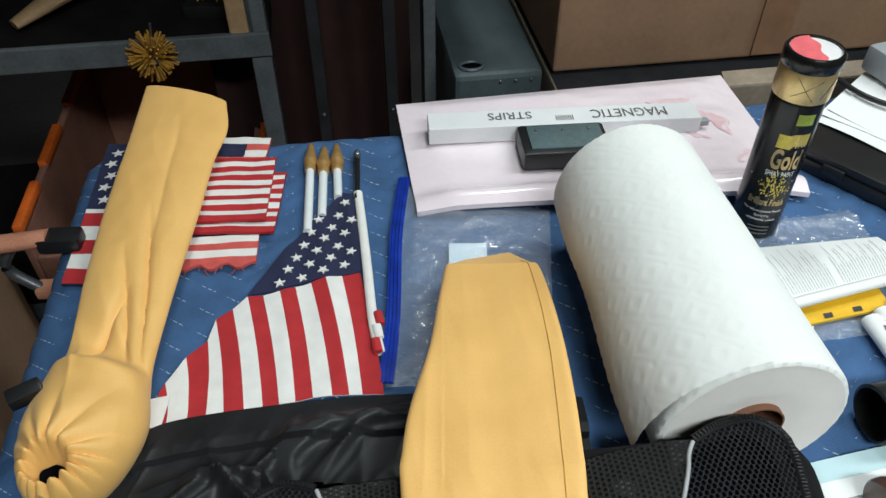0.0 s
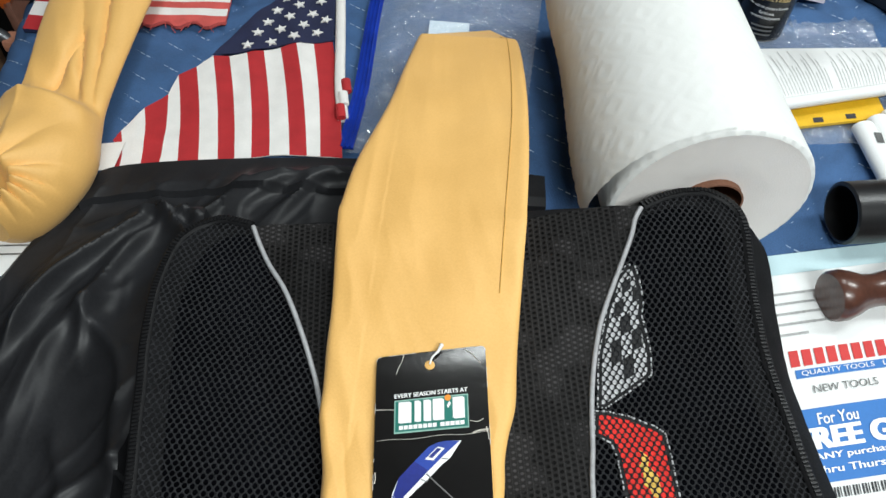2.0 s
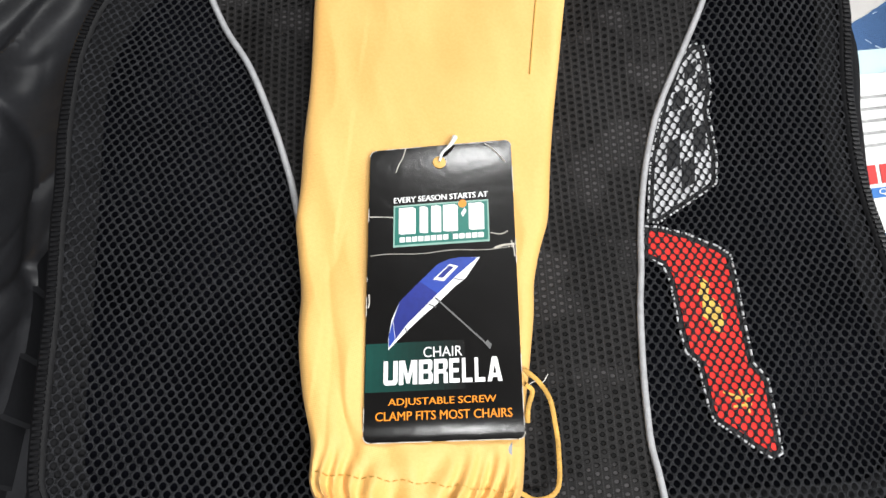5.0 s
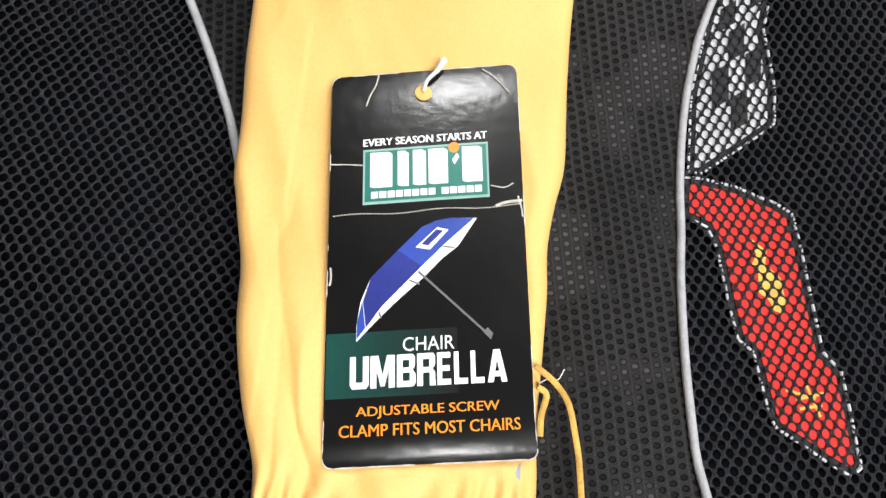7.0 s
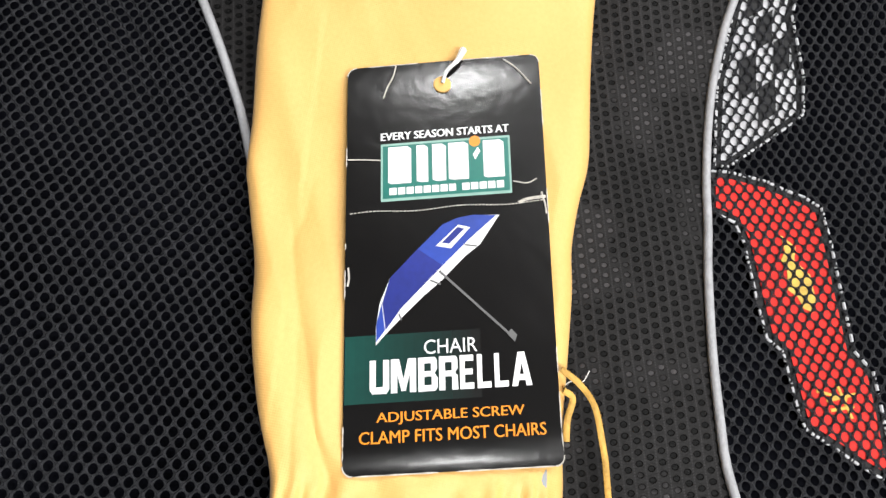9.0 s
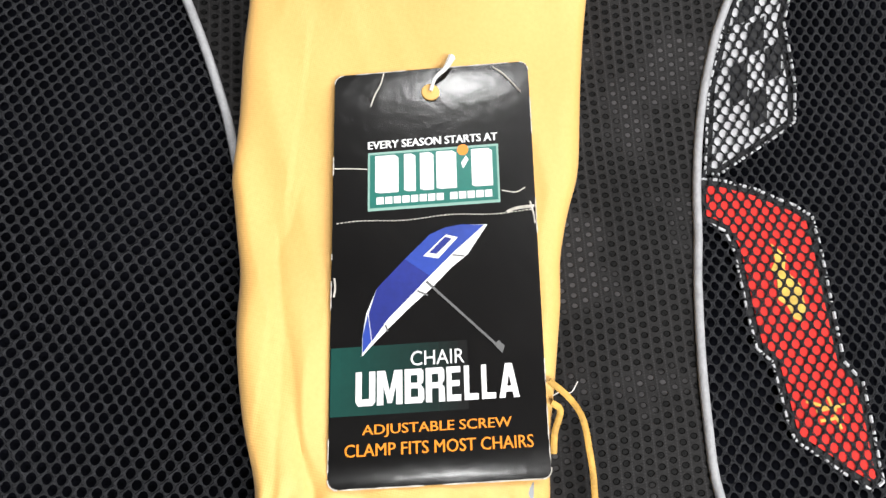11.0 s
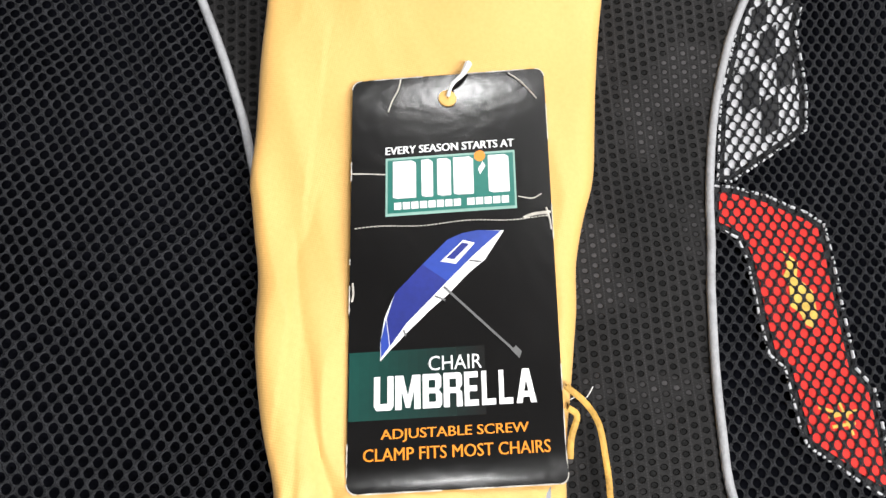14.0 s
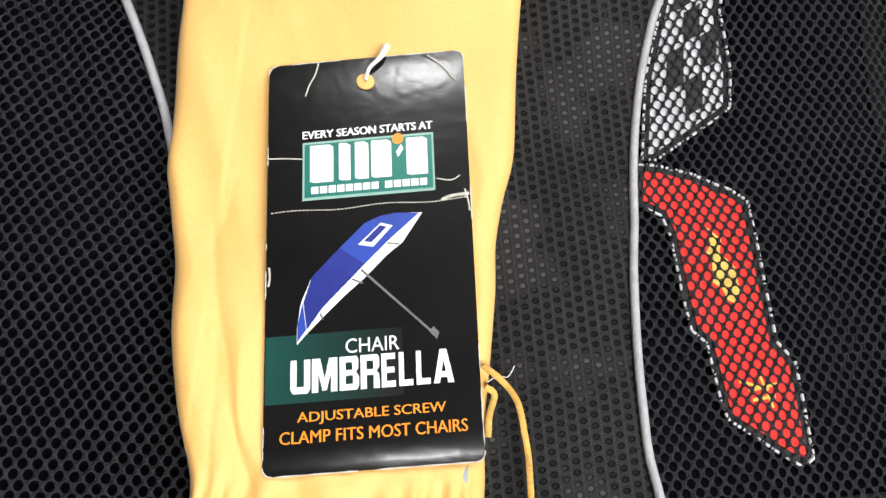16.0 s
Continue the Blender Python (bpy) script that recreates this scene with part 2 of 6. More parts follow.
CARTON = material("brown_cardboard", (0.23, 0.135, 0.08), 0.9, 0.12, 12, 150, 0.15)
ORANGE = material("orange_plastic", (0.62, 0.12, 0.015), 0.5, 0.2, 30, 200, 0.1)
TOTE = material("smoky_tote_plastic", (0.26, 0.125, 0.09), 0.35, 0.3, 12, 120, 0.1)
MAROON = material("maroon_canvas", (0.030, 0.008, 0.007), 0.9, 0.35, 14, 300, 0.3)
BRISTLE = material("amber_bristles", (0.34, 0.17, 0.02), 0.6, 0.3, 80, 500, 0.1)
TAN_WOOD = material("tan_wood", (0.36, 0.23, 0.12), 0.7, 0.2, 30, 200, 0.15)
COPPER = material("copper_clamp_paint", (0.56, 0.25, 0.16), 0.35, 0.2, 40, 300, 0.1, metal=0.2)
CONCRETE = material("dark_concrete", (0.05, 0.047, 0.045), 0.85, 0.25, 4, 60, 0.2)
PLASTER = material("dim_wall_paint", (0.06, 0.055, 0.05), 0.9, 0.12, 3, 80, 0.1)
CEILING = material("ceiling_paint", (0.55, 0.55, 0.53), 0.9, 0.06, 3, 80, 0.1)
TABLE_WOOD = material("plywood_top", (0.32, 0.22, 0.13), 0.7, 0.2, 14, 120, 0.15)
BENCH_WOOD = material("worn_bench_wood", (0.26, 0.21, 0.16), 0.75, 0.25, 14, 120, 0.2)


# ---- building helpers ----
def mesh_of(name, verts, faces, mats, index=None, smooth=True):
    me = bpy.data.meshes.new(name)
    me.from_pydata([tuple(v) for v in verts], [], faces)
    for m in (mats if isinstance(mats, (list, tuple)) else [mats]):
        me.materials.append(m)
    if index is not None:
        me.polygons.foreach_set("material_index", index)
    if smooth:
        me.polygons.foreach_set("use_smooth", [True] * len(me.polygons))
    me.update()
    if smooth:
        me.set_sharp_from_angle(angle=radians(48))
    return me


def add(name, me, parent=None, label="", kind=""):
    ob = new(name, me)
    ob.parent = parent
    return tagged(ob, label, kind=kind)


def thing(name, label, category, group="", kind=""):
    return tagged(new(name), label, category, group, kind)


def joined(*pieces):
    """Several (verts, faces) as one."""
    vs, fs = [], []
    for v, f in pieces:
        n = len(vs)
        vs += [tuple(p) for p in v]
        fs += [tuple(i + n for i in q) for q in f]
    return vs, fs


def sheet(fn, nu, nv, thick=0.0):
    """A grid surface fn(u, v) with an underside thick below it."""
    vs, fs = [], []
    for j in range(nv + 1):
        for i in range(nu + 1):
            vs.append(tuple(fn(i / nu, j / nv)))
    w = nu + 1
    for j in range(nv):
        for i in range(nu):
            a = j * w + i
            fs.append((a, a + 1, a + w + 1, a + w))
    if thick:
        n = len(vs)
        vs += [(x, y, z - thick) for x, y, z in vs]
        top = list(fs)
        fs += [tuple(reversed([k + n for k in f])) for f in top]
        rim = [i for i in range(w)] + [j * w + nu for j in range(1, nv + 1)] + [nv * w + i for i in range(nu - 1, -1, -1)] + [j * w for j in range(nv - 1, 0, -1)]
        for k in range(len(rim)):
            a, b = rim[k], rim[(k + 1) % len(rim)]
            fs.append((a, a + n, b + n, b))
    return vs, fs


def curve(points, n):
    """n + 1 points along a smooth line through the points."""
    p = [Vector(q) for q in points]
    p = [p[0] * 2 - p[1]] + p + [p[-1] * 2 - p[-2]]
    out, m = [], len(p) - 3
    for k in range(n + 1):
        s = k / n * m
        i = min(int(s), m - 1)
        t = s - i
        a, b, c, d = p[i], p[i + 1], p[i + 2], p[i + 3]
        out.append(0.5 * ((2 * b) + (c - a) * t + (2 * a - 5 * b + 4 * c - d) * t * t + (3 * b - a - 3 * c + d) * t ** 3))
    return out


def tube(points, r, n=8, flat=1.0, closed=False):
    """A round cord along the points; r may be a function of 0..1; flat squeezes it in height."""
    p = [Vector(q) for q in points]
    vs, fs = [], []
    m = len(p)
    for k in range(m):
        if closed:
            d = p[(k + 1) % m] - p[k - 1]
        else:
            d = p[min(k + 1, m - 1)] - p[max(k - 1, 0)]
        d.normalize()
        side = d.cross(Vector((0, 0, 1)))
        side = side.normalized() if side.length > 1e-4 else Vector((1, 0, 0))
        up = side.cross(d).normalized()
        rr = r(k / (m - 1)) if callable(r) else r
        for i in range(n):
            a = 2 * math.pi * i / n
            vs.append(tuple(p[k] + side * (rr * math.cos(a)) + up * (rr * flat * math.sin(a))))
    for k in range(m if closed else m - 1):
        q = (k + 1) % m
        for i in range(n):
            j = (i + 1) % n
            fs.append((k * n + i, k * n + j, q * n + j, q * n + i))
    if not closed:
        fs += [tuple(range(n - 1, -1, -1)), tuple((m - 1) * n + i for i in range(n))]
    return vs, fs


def lathe(profile, n=40, m=None):
    """A turned body: profile of (radius, height), about z, then moved by m."""
    vs, fs = [], []
    for r, h in profile:
        for i in range(n):
            a = 2 * math.pi * i / n
            vs.append(Vector((r * math.cos(a), r * math.sin(a), h)))
    for k in range(len(profile) - 1):
        for i in range(n):
            j = (i + 1) % n
            fs.append((k * n + i, k * n + j, (k + 1) * n + j, (k + 1) * n + i))
    if m is not None:
        vs = [m @ v for v in vs]
    return [tuple(v) for v in vs], fs


def box(x0, y0, z0, x1, y1, z1, m=None, bevel=0.0):
    bm = bmesh.new()
    bmesh.ops.create_cube(bm, size=1)
    for v in bm.verts:
        v.co = Vector((x0 + (x1 - x0) * (v.co.x + 0.5), y0 + (y1 - y0) * (v.co.y + 0.5), z0 + (z1 - z0) * (v.co.z + 0.5)))
    if bevel:
        bmesh.ops.bevel(bm, geom=bm.edges[:], offset=bevel, segments=2, affect="EDGES", profile=0.6)
    if m is not None:
        bm.transform(m)
    bm.verts.index_update()
    out = [tuple(v.co) for v in bm.verts], [tuple(v.index for v in f.verts) for f in bm.faces]
    bm.free()
    return out


def slab(outline, z, thick, rise=None):
    """A flat piece with the given outline; rise(x, y) gives its height where it follows another surface."""
    top = [(x, y, (rise(x, y) if rise else 0) + z) for x, y in outline]
    n = len(top)
    vs = top + [(x, y, h - thick) for x, y, h in top]
    fs = [tuple(range(n)), tuple(range(2 * n - 1, n - 1, -1))] + [(i, i + n, (i + 1) % n + n, (i + 1) % n) for i in range(n)]
    return vs, fs


def inside(x, y, poly):
    hit = False
    for i in range(len(poly)):
        (x1, y1), (x2, y2) = poly[i - 1], poly[i]
        if (y1 > y) != (y2 > y) and x < (x2 - x1) * (y - y1) / (y2 - y1) + x1:
            hit = not hit
    return hit


def inset(poly, d):
    """The outline moved inwards by d."""
    area = sum(poly[i - 1][0] * poly[i][1] - poly[i][0] * poly[i - 1][1] for i in range(len(poly)))
    s = 1 if area > 0 else -1
    out = []
    for i in range(len(poly)):
        a, b, c = Vector(poly[i - 1]), Vector(poly[i]), Vector(poly[(i + 1) % len(poly)])
        n1 = Vector((-(b - a).y, (b - a).x)).normalized()
        n2 = Vector((-(c - b).y, (c - b).x)).normalized()
        n = (n1 + n2)
        n = n / max(0.35, n.length_squared / 2) if n.length > 1e-5 else n1
        out.append(tuple(b + n * d * s))
    return out


def lettering(text, bold=0.0):
    """Flat letters of the built-in font, scaled into the unit square."""
    data = bpy.data.curves.new("letters", "FONT")
    data.body, data.offset, data.resolution_u = text, bold, 3
    ob = new("letters", data)
    bpy.context.view_layer.update()
    me = bpy.data.meshes.new_from_object(ob.evaluated_get(bpy.context.evaluated_depsgraph_get()))
    vs, fs = [v.co.copy() for v in me.vertices], [tuple(p.vertices) for p in me.polygons]
    bpy.data.objects.remove(ob)
    bpy.data.curves.remove(data)
    bpy.data.meshes.remove(me)
    x0, x1 = min(v.x for v in vs), max(v.x for v in vs)
    y0, y1 = min(v.y for v in vs), max(v.y for v in vs)
    return [((v.x - x0) / (x1 - x0), (v.y - y0) / (y1 - y0)) for v in vs], fs


def print_on(name, parent, place, text, box4, mat, bold=0.0, label=""):
    """Lettering on a surface: place(u, v) gives the point, box4 = u0, u1, v0, v1; bold strikes it several times side by side."""
    vs, fs = lettering(text)
    u0, u1, v0, v1 = box4
    pieces = []
    strikes = (0.0,) if not bold else (-bold, -bold, bold, bold, 0.0) if bold > 0.005 else (-bold, -bold / 3, bold / 3, bold)
    for n, k in enumerate(strikes):
        w = (u1 - u0) * (1 - 2 * bold)
        up = (v1 - v0) * (0, 0.035, -0.035)[(n + 1) % 3 if n == 4 else 1 + n % 2] if bold > 0.005 else 0
        pts = [Vector(place(u0 + (u1 - u0) * (bold + k) + w * a, v0 + (v1 - v0) * b + up)) + Vector((0, 0, 0.00002 * n)) for a, b in vs]
        pieces.append((pts, fs))
    return add(name, mesh_of(name, *joined(*pieces), mat, smooth=False), parent, label)


LEFT_BAR, TOP_BAR, LOW_BAR = [(0, 0), (0.31, 0), (0.31, 1), (0, 1)], [(0, 0.82), (0.86, 0.82), (0.86, 1), (0, 1)], [(0, 0), (0.88, 0), (0.88, 0.18), (0, 0.18)]
BOWL = [(0.66, 0.56), (0.90, 0.56), (0.97, 0.64), (0.97, 0.91), (0.86, 1), (0.66, 0.92)]
HEAVY = {
    "U": [[(0, 0.12), (0.31, 0.2), (0.31, 1), (0, 1)], [(0.69, 0.2), (1, 0.12), (1, 1), (0.69, 1)], [(0.14, 0), (0.86, 0), (1, 0.12), (0.69, 0.2), (0.31, 0.2), (0, 0.12)]],
    "M": [[(0, 0), (0.25, 0), (0.25, 1), (0, 1)], [(0.75, 0), (1, 0), (1, 1), (0.75, 1)], [(0.10, 1), (0.32, 1), (0.60, 0.05), (0.42, 0.05)], [(0.68, 1), (0.90, 1), (0.58, 0.05), (0.40, 0.05)]],
    "B": [LEFT_BAR, TOP_BAR, LOW_BAR, [(0.2, 0.43), (0.86, 0.43), (0.86, 0.59), (0.2, 0.59)], BOWL, [(0.69, 0.1), (0.88, 0), (1, 0.1), (1, 0.38), (0.90, 0.48), (0.69, 0.48)]],
    "R": [LEFT_BAR, TOP_BAR, [(0.2, 0.40), (0.86, 0.40), (0.86, 0.57), (0.2, 0.57)], BOWL, [(0.67, 0), (0.99, 0), (0.96, 0.44), (0.67, 0.50)]],
    "E": [LEFT_BAR, TOP_BAR, LOW_BAR, [(0.2, 0.42), (0.80, 0.42), (0.80, 0.59), (0.2, 0.59)]],
    "L": [LEFT_BAR, LOW_BAR],
    "A": [[(0, 0), (0.29, 0), (0.60, 1), (0.33, 1)], [(0.71, 0), (1, 0), (0.67, 1), (0.40, 1)], [(0.22, 0.17), (0.78, 0.17), (0.74, 0.34), (0.26, 0.34)]],
}


def block_letters(name, parent, place, text, box4, mat):
    """Heavy condensed capitals, each filling its own cell."""
    u0, u1, v0, v1 = box4
    wide = [1.30 if c == "M" else 0.84 if c in "EL" else 1.08 if c == "A" else 1.0 for c in text]
    unit, at, pieces = (u1 - u0) / sum(wide), u0, []
    for c, w in zip(text, wide):
        cell = w * unit * 0.92
        for n, quad in enumerate(HEAVY[c]):
            pieces.append(([Vector(place(at + cell * a, v0 + (v1 - v0) * b)) + Vector((0, 0, 0.00002 * n)) for a, b in quad], [tuple(range(len(quad)))]))
        at += w * unit
    return add(name, mesh_of(name, *joined(*pieces), mat, smooth=False), parent)


def patch_on(name, parent, place, uv, mat, label=""):
    """A printed shape on a surface, from its outline in u, v."""
    return add(name, mesh_of(name, [place(u, v) for u, v in uv], [tuple(range(len(uv)))], mat, smooth=False), parent, label)


def rect(u0, u1, v0, v1):
    return [(u0, v0), (u1, v0), (u1, v1), (u0, v1)]


def star(cx, cy, r, turn):
    return [(cx + (r if k % 2 == 0 else r * 0.4) * math.cos(turn + math.pi * k / 5), cy + (r if k % 2 == 0 else r * 0.4) * math.sin(turn + math.pi * k / 5)) for k in range(10)]


def wob(x, y, scale, seed=0.0):
    return noise.noise((x * scale, y * scale, seed))


def ridge(x, y, scale, seed=0.0):
    return 1 - 2 * abs(noise.noise((x * scale, y * scale, seed)))


TOP = 0.76
SKEW = radians(8.5)
EX, EY = Vector((math.cos(SKEW), math.sin(SKEW), 0)), Vector((-math.sin(SKEW), math.cos(SKEW), 0))
CORNER = Vector((-0.385, 0.70, TOP))


def on_table(a, b, h=0.0):
    """A point of the table: a along its far edge, b from that edge towards the front."""
    return CORNER + EX * a - EY * b + Vector((0, 0, h))


# ---- room ----
def room():
    for name, b in (("floor", (-3, -2.5, -0.1, 3, 3, 0)), ("ceiling", (-3, -2.5, 2.6, 3, 3, 2.7)), ("wall_north", (-3, 3, 0, 3, 3.1, 2.6)), ("wall_south", (-3, -2.6, 0, 3, -2.5, 2.6)),
                    ("wall_west", (-3.1, -2.5, 0, -3, 3, 2.6)), ("wall_east", (3, -2.5, 0, 3.1, 3, 2.6))):
        m = {"floor": CONCRETE, "ceiling": CEILING}.get(name, PLASTER)
        tagged(add(name, mesh_of(name, *box(*b), m, smooth=False)), {"floor": "dark stained concrete workshop floor", "ceiling": "plain painted workshop ceiling"}.get(name, "dim painted workshop wall"), name.split("_")[0], kind="structure")


def tube_light(x, y, half):
    t = thing("ceiling_light", "white metal fluorescent fixture on the ceiling", "ceiling light", "ceiling lights")
    add("housing", mesh_of("housing", *box(x - half, y - 0.14, 2.5, x + half, y + 0.14, 2.6, bevel=0.01), CAP_WHITE), t)
    for s in (-0.06, 0.06):
        add("tube", mesh_of("tube", *tube([(x - half + 0.04, y + s, 2.47), (x + half - 0.04, y + s, 2.47)], 0.016, 12), CAP_WHITE), t)


def table():
    t = thing("work_table", "plain wooden work table under a blue quilted blanket", "table")
    c = CORNER
    m = Matrix(((EX.x, EY.x, 0, c.x), (EX.y, EY.y, 0, c.y), (0, 0, 1, 0), (0, 0, 0, 1)))
    add("tabletop", mesh_of("tabletop", *box(-0.01, -0.79, 0.715, 1.25, 0.01, 0.748, m, 0.004), TABLE_WOOD, smooth=False), t)
    for a in (0.03, 1.16):
        for b in (-0.74, -0.06):
            add("leg", mesh_of("leg", *box(a, b, 0, a + 0.05, b + 0.05, 0.715, m, 0.004), TABLE_WOOD, smooth=False), t)


def fold_over(d, r=0.035):
    """How far out and down a cloth goes d past the start of a rounded edge."""
    if d <= 0:
        return -d, 0.0
    if d < r * math.pi / 2:
        return -r * math.sin(d / r), -r * (1 - math.cos(d / r))
    return -r, -r - (d - r * math.pi / 2)


QUILT, ZIG, RISE = 0.030, 0.080, 0.062


def zigzag(a):
    k = (a / ZIG) % 2
    return RISE * (k if k < 1 else 2 - k)


def blanket_point(a, b, lift=0.0):
    da, za = fold_over(-a)
    db, zb = fold_over(-b)
    dc, zc = fold_over(b - 0.78)
    q = abs(math.sin(math.pi * (b + zigzag(a)) / QUILT)) ** 0.6
    h = 0.0035 * q - 0.0035 + 0.0015 * wob(a, b, 14) + lift
    bb = (db if b < 0.2 else 0.78 - dc) - 0.012
    return on_table(da, bb, za + zb + zc + h)


def blanket():
    t = thing("moving_blanket", "blue quilted moving blanket with zigzag stitching, spread over the table", "blanket")
    v, f = sheet(lambda u, w: blanket_point(-0.30 + 1.50 * u, -0.25 + 1.25 * w), 250, 208, 0.004)
    add("cloth", mesh_of("cloth", v, f, BLUE), t)
    pieces = []
    for k in range(0, 32):
        a = -0.08
        while a < 1.1:
            b = k * QUILT - zigzag(a)
            a2 = a + 0.0036
            b2 = k * QUILT - zigzag(a2)
            if -0.03 < b < 0.76:
                p, q = blanket_point(a, b, 0.0008), blanket_point(a2, b2, 0.0008)
                side = (q - p).cross(Vector((0, 0, 1))).normalized() * 0.00045
                up = Vector((0, 0, 0.0006))
                pieces.append(([p - side, p + side, q + side, q - side, p - side * 0.4 + up, p + side * 0.4 + up, q + side * 0.4 + up, q - side * 0.4 + up], [(4, 5, 6, 7), (0, 1, 5, 4), (2, 3, 7, 6), (1, 2, 6, 5), (3, 0, 4, 7)]))
            a += 0.0058
    add("stitching", mesh_of("stitching", *joined(*pieces), THREAD, smooth=False), t, "pale dashed zigzag stitching", "stuff")


# ---- mesh bag ----
LEFT_RIM = [(-0.0930, -0.0080), (-0.0960, 0.0120), (-0.1010, 0.0230), (-0.1080, 0.0560), (-0.1150, 0.0970), (-0.1240, 0.1430), (-0.1310, 0.1790), (-0.1350, 0.2160), (-0.1320, 0.2470), (-0.1220, 0.2620), (-0.1070, 0.2690), (-0.0850, 0.2650)]
RIGHT_RIM = [(0.1660, 0.2860), (0.1800, 0.2940), (0.2010, 0.3020), (0.2160, 0.3030), (0.2290, 0.2960), (0.2340, 0.2820), (0.2360, 0.2510), (0.2390, 0.2110), (0.2440, 0.1850), (0.2490, 0.1530), (0.2560, 0.1220), (0.2620, 0.0970), (0.2640, 0.0770), (0.2590, 0.0610), (0.2510, 0.0490), (0.2420, 0.0440)]
PIPE_LEFT = [(-0.0840, 0.2630), (-0.0770, 0.2500), (-0.0680, 0.2360), (-0.0550, 0.2190), (-0.0410, 0.1940), (-0.0300, 0.1710), (-0.0220, 0.1510), (-0.0040, 0.0950), (0.0085, 0.0240), (0.0115, 0.0030)]
PIPE_RIGHT = [(0.1650, 0.2840), (0.1610, 0.2760), (0.1590, 0.2660), (0.1540, 0.2510), (0.1430, 0.2190), (0.1390, 0.2020), (0.1360, 0.1770), (0.1350, 0.1550), (0.1350, 0.1350), (0.1340, 0.1150), (0.1350, 0.0960), (0.1360, 0.0780), (0.1380, 0.0610), (0.1410, 0.0480), (0.1440, 0.0340)]


def bag_z(x, y):
    """Height of the bag's upper face."""
    h = 0.8165 + 0.05 * (y - 0.12) + 0.030 * math.exp(-((x - 0.175) ** 2 + (y - 0.30) ** 2) / 0.006)
    h += 0.0016 * math.sin(x * 38 + y * 16) * math.sin(y * 23 + 1)
    h += 0.0020 * wob(x, y, 30, 3.0) + 0.0012 * ridge(x + 0.4 * y, y * 0.35, 55, 5.0) * (1 if x < 0.0 else 0.5)
    return h


def bag():
    t = thing("mesh_bag", "black zipped bag with netting panels and grey piping, lying flat", "bag")
    lr = [tuple(p) for p in curve(LEFT_RIM, 40)]
    rr = [tuple(p) for p in curve(RIGHT_RIM, 40)]
    pl = [tuple(p) for p in curve(PIPE_LEFT, 40)]
    pr = [tuple(p) for p in curve(PIPE_RIGHT, 40)]
    (fx, fy), (gx, gy) = LEFT_RIM[-1], RIGHT_RIM[0]
    far = [(fx + (gx - fx) * k / 12, fy + (gy - fy) * k / 12 + 0.010 * math.sin(math.pi * k / 12)) for k in range(1, 12)]
    (fx, fy), (gx, gy) = RIGHT_RIM[-1], LEFT_RIM[0]
    near = [(fx + (gx - fx) * k / 14, fy + (gy - fy) * k / 14) for k in range(1, 14)]
    rim = lr + far + rr + near
    cx, cy = 0.065, 0.155
    rings = []
    for s, z, f in ((0.985, 0.0, 1), (1.0, -0.002, 1), (1.045, -0.018, 1), (1.075, -0.034, 1), (1.06, 0.768, 0), (1.02, 0.763, 0)):
        ring = []
        for x, y in rim:
            wide = 1 + (s - 1) * (1.4 + 1.0 * max(0.0, min(1.0, (x - 0.20) / 0.03)) if x > cx else 0.8)
            px, py = cx + (x - cx) * wide, cy + (y - cy) * (1 + (s - 1) * 0.7)
            hz = bag_z(x, y) + z - 0.0042 if f else z
            ring.append((px, py, hz + (0.0012 * wob(px, py, 60, 2.0) if f else 0)))
        rings.append(ring)
    n = len(rim)
    vs = [p for r in rings for p in r]
    fs = [(k * n + i, k * n + (i + 1) % n, (k + 1) * n + (i + 1) % n, (k + 1) * n + i) for k in range(len(rings) - 1) for i in range(n)]
    fs.append(tuple(reversed([(len(rings) - 1) * n + i for i in range(n)])))
    body = add("body", mesh_of("body", [(x, y, z) for x, y, z in vs], fs, SIDE), t)

    # dark lining under the netting
    verts, faces, idx = [], [], {}
    step = 0.006
    for i in range(70):
        for j in range(64):
            x, y = -0.15 + i * step, -0.02 + j * step
            if all(inside(x + a, y + b, rim) for a in (0, step) for b in (0, step)):
                q = []
                for a, b in ((0, 0), (1, 0), (1, 1), (0, 1)):
                    key = (i + a, j + b)
                    if key not in idx:
                        idx[key] = len(verts)
                        px, py = -0.15 + key[0] * step, -0.02 + key[1] * step
                        verts.append((px, py, bag_z(px, py) - 0.0040))
                    q.append(idx[key])
                faces.append(tuple(q))
    add("lining", mesh_of("lining", verts, faces, LINER), t, "black lining under the netting")
    outer = slab_ring(rim, 0.014)
    add("binding", mesh_of("binding", *outer, SIDE), t)

    # centre panel of pin-holed jersey
    def centre(u, v):
        a, b = Vector(pl[40 - round(v * 40)]), Vector(pr[40 - round(v * 40)])
        p = a.lerp(b, u)
        return p.x, p.y + (0.004 * math.sin(u * 9) if v > 0.97 else 0), bag_z(p.x, p.y) + 0.0012 + 0.0012 * ridge(p.x, p.y, 28, 9.0) * v
    add("centre_panel", mesh_of("centre_panel", *sheet(centre, 40, 40, 0.0012), JERSEY), t, "grey-black perforated jersey panel")

    # netting panels
    a_, b_ = 0.00433, 0.00289
    for name, poly, turn in (("netting", lr + pl, 0.0), ("netting", None, 9.0)):
        if poly is None:
            poly = rr + [(0.2, 0.034)] + pr[::-1]
        c, s = math.cos(radians(turn)), math.sin(radians(turn))
        verts, faces = [], []
        hw, h1 = a_ / 2, 0.16 * b_
        h2 = b_ - h1
        hexv = [(hw, h1), (0.0, h2), (-hw, h1), (-hw, -h1), (0.0, -h2), (hw, -h1)]
        outer = []
        for k in range(6):
            p, q = hexv[k], hexv[(k + 1) % 6]
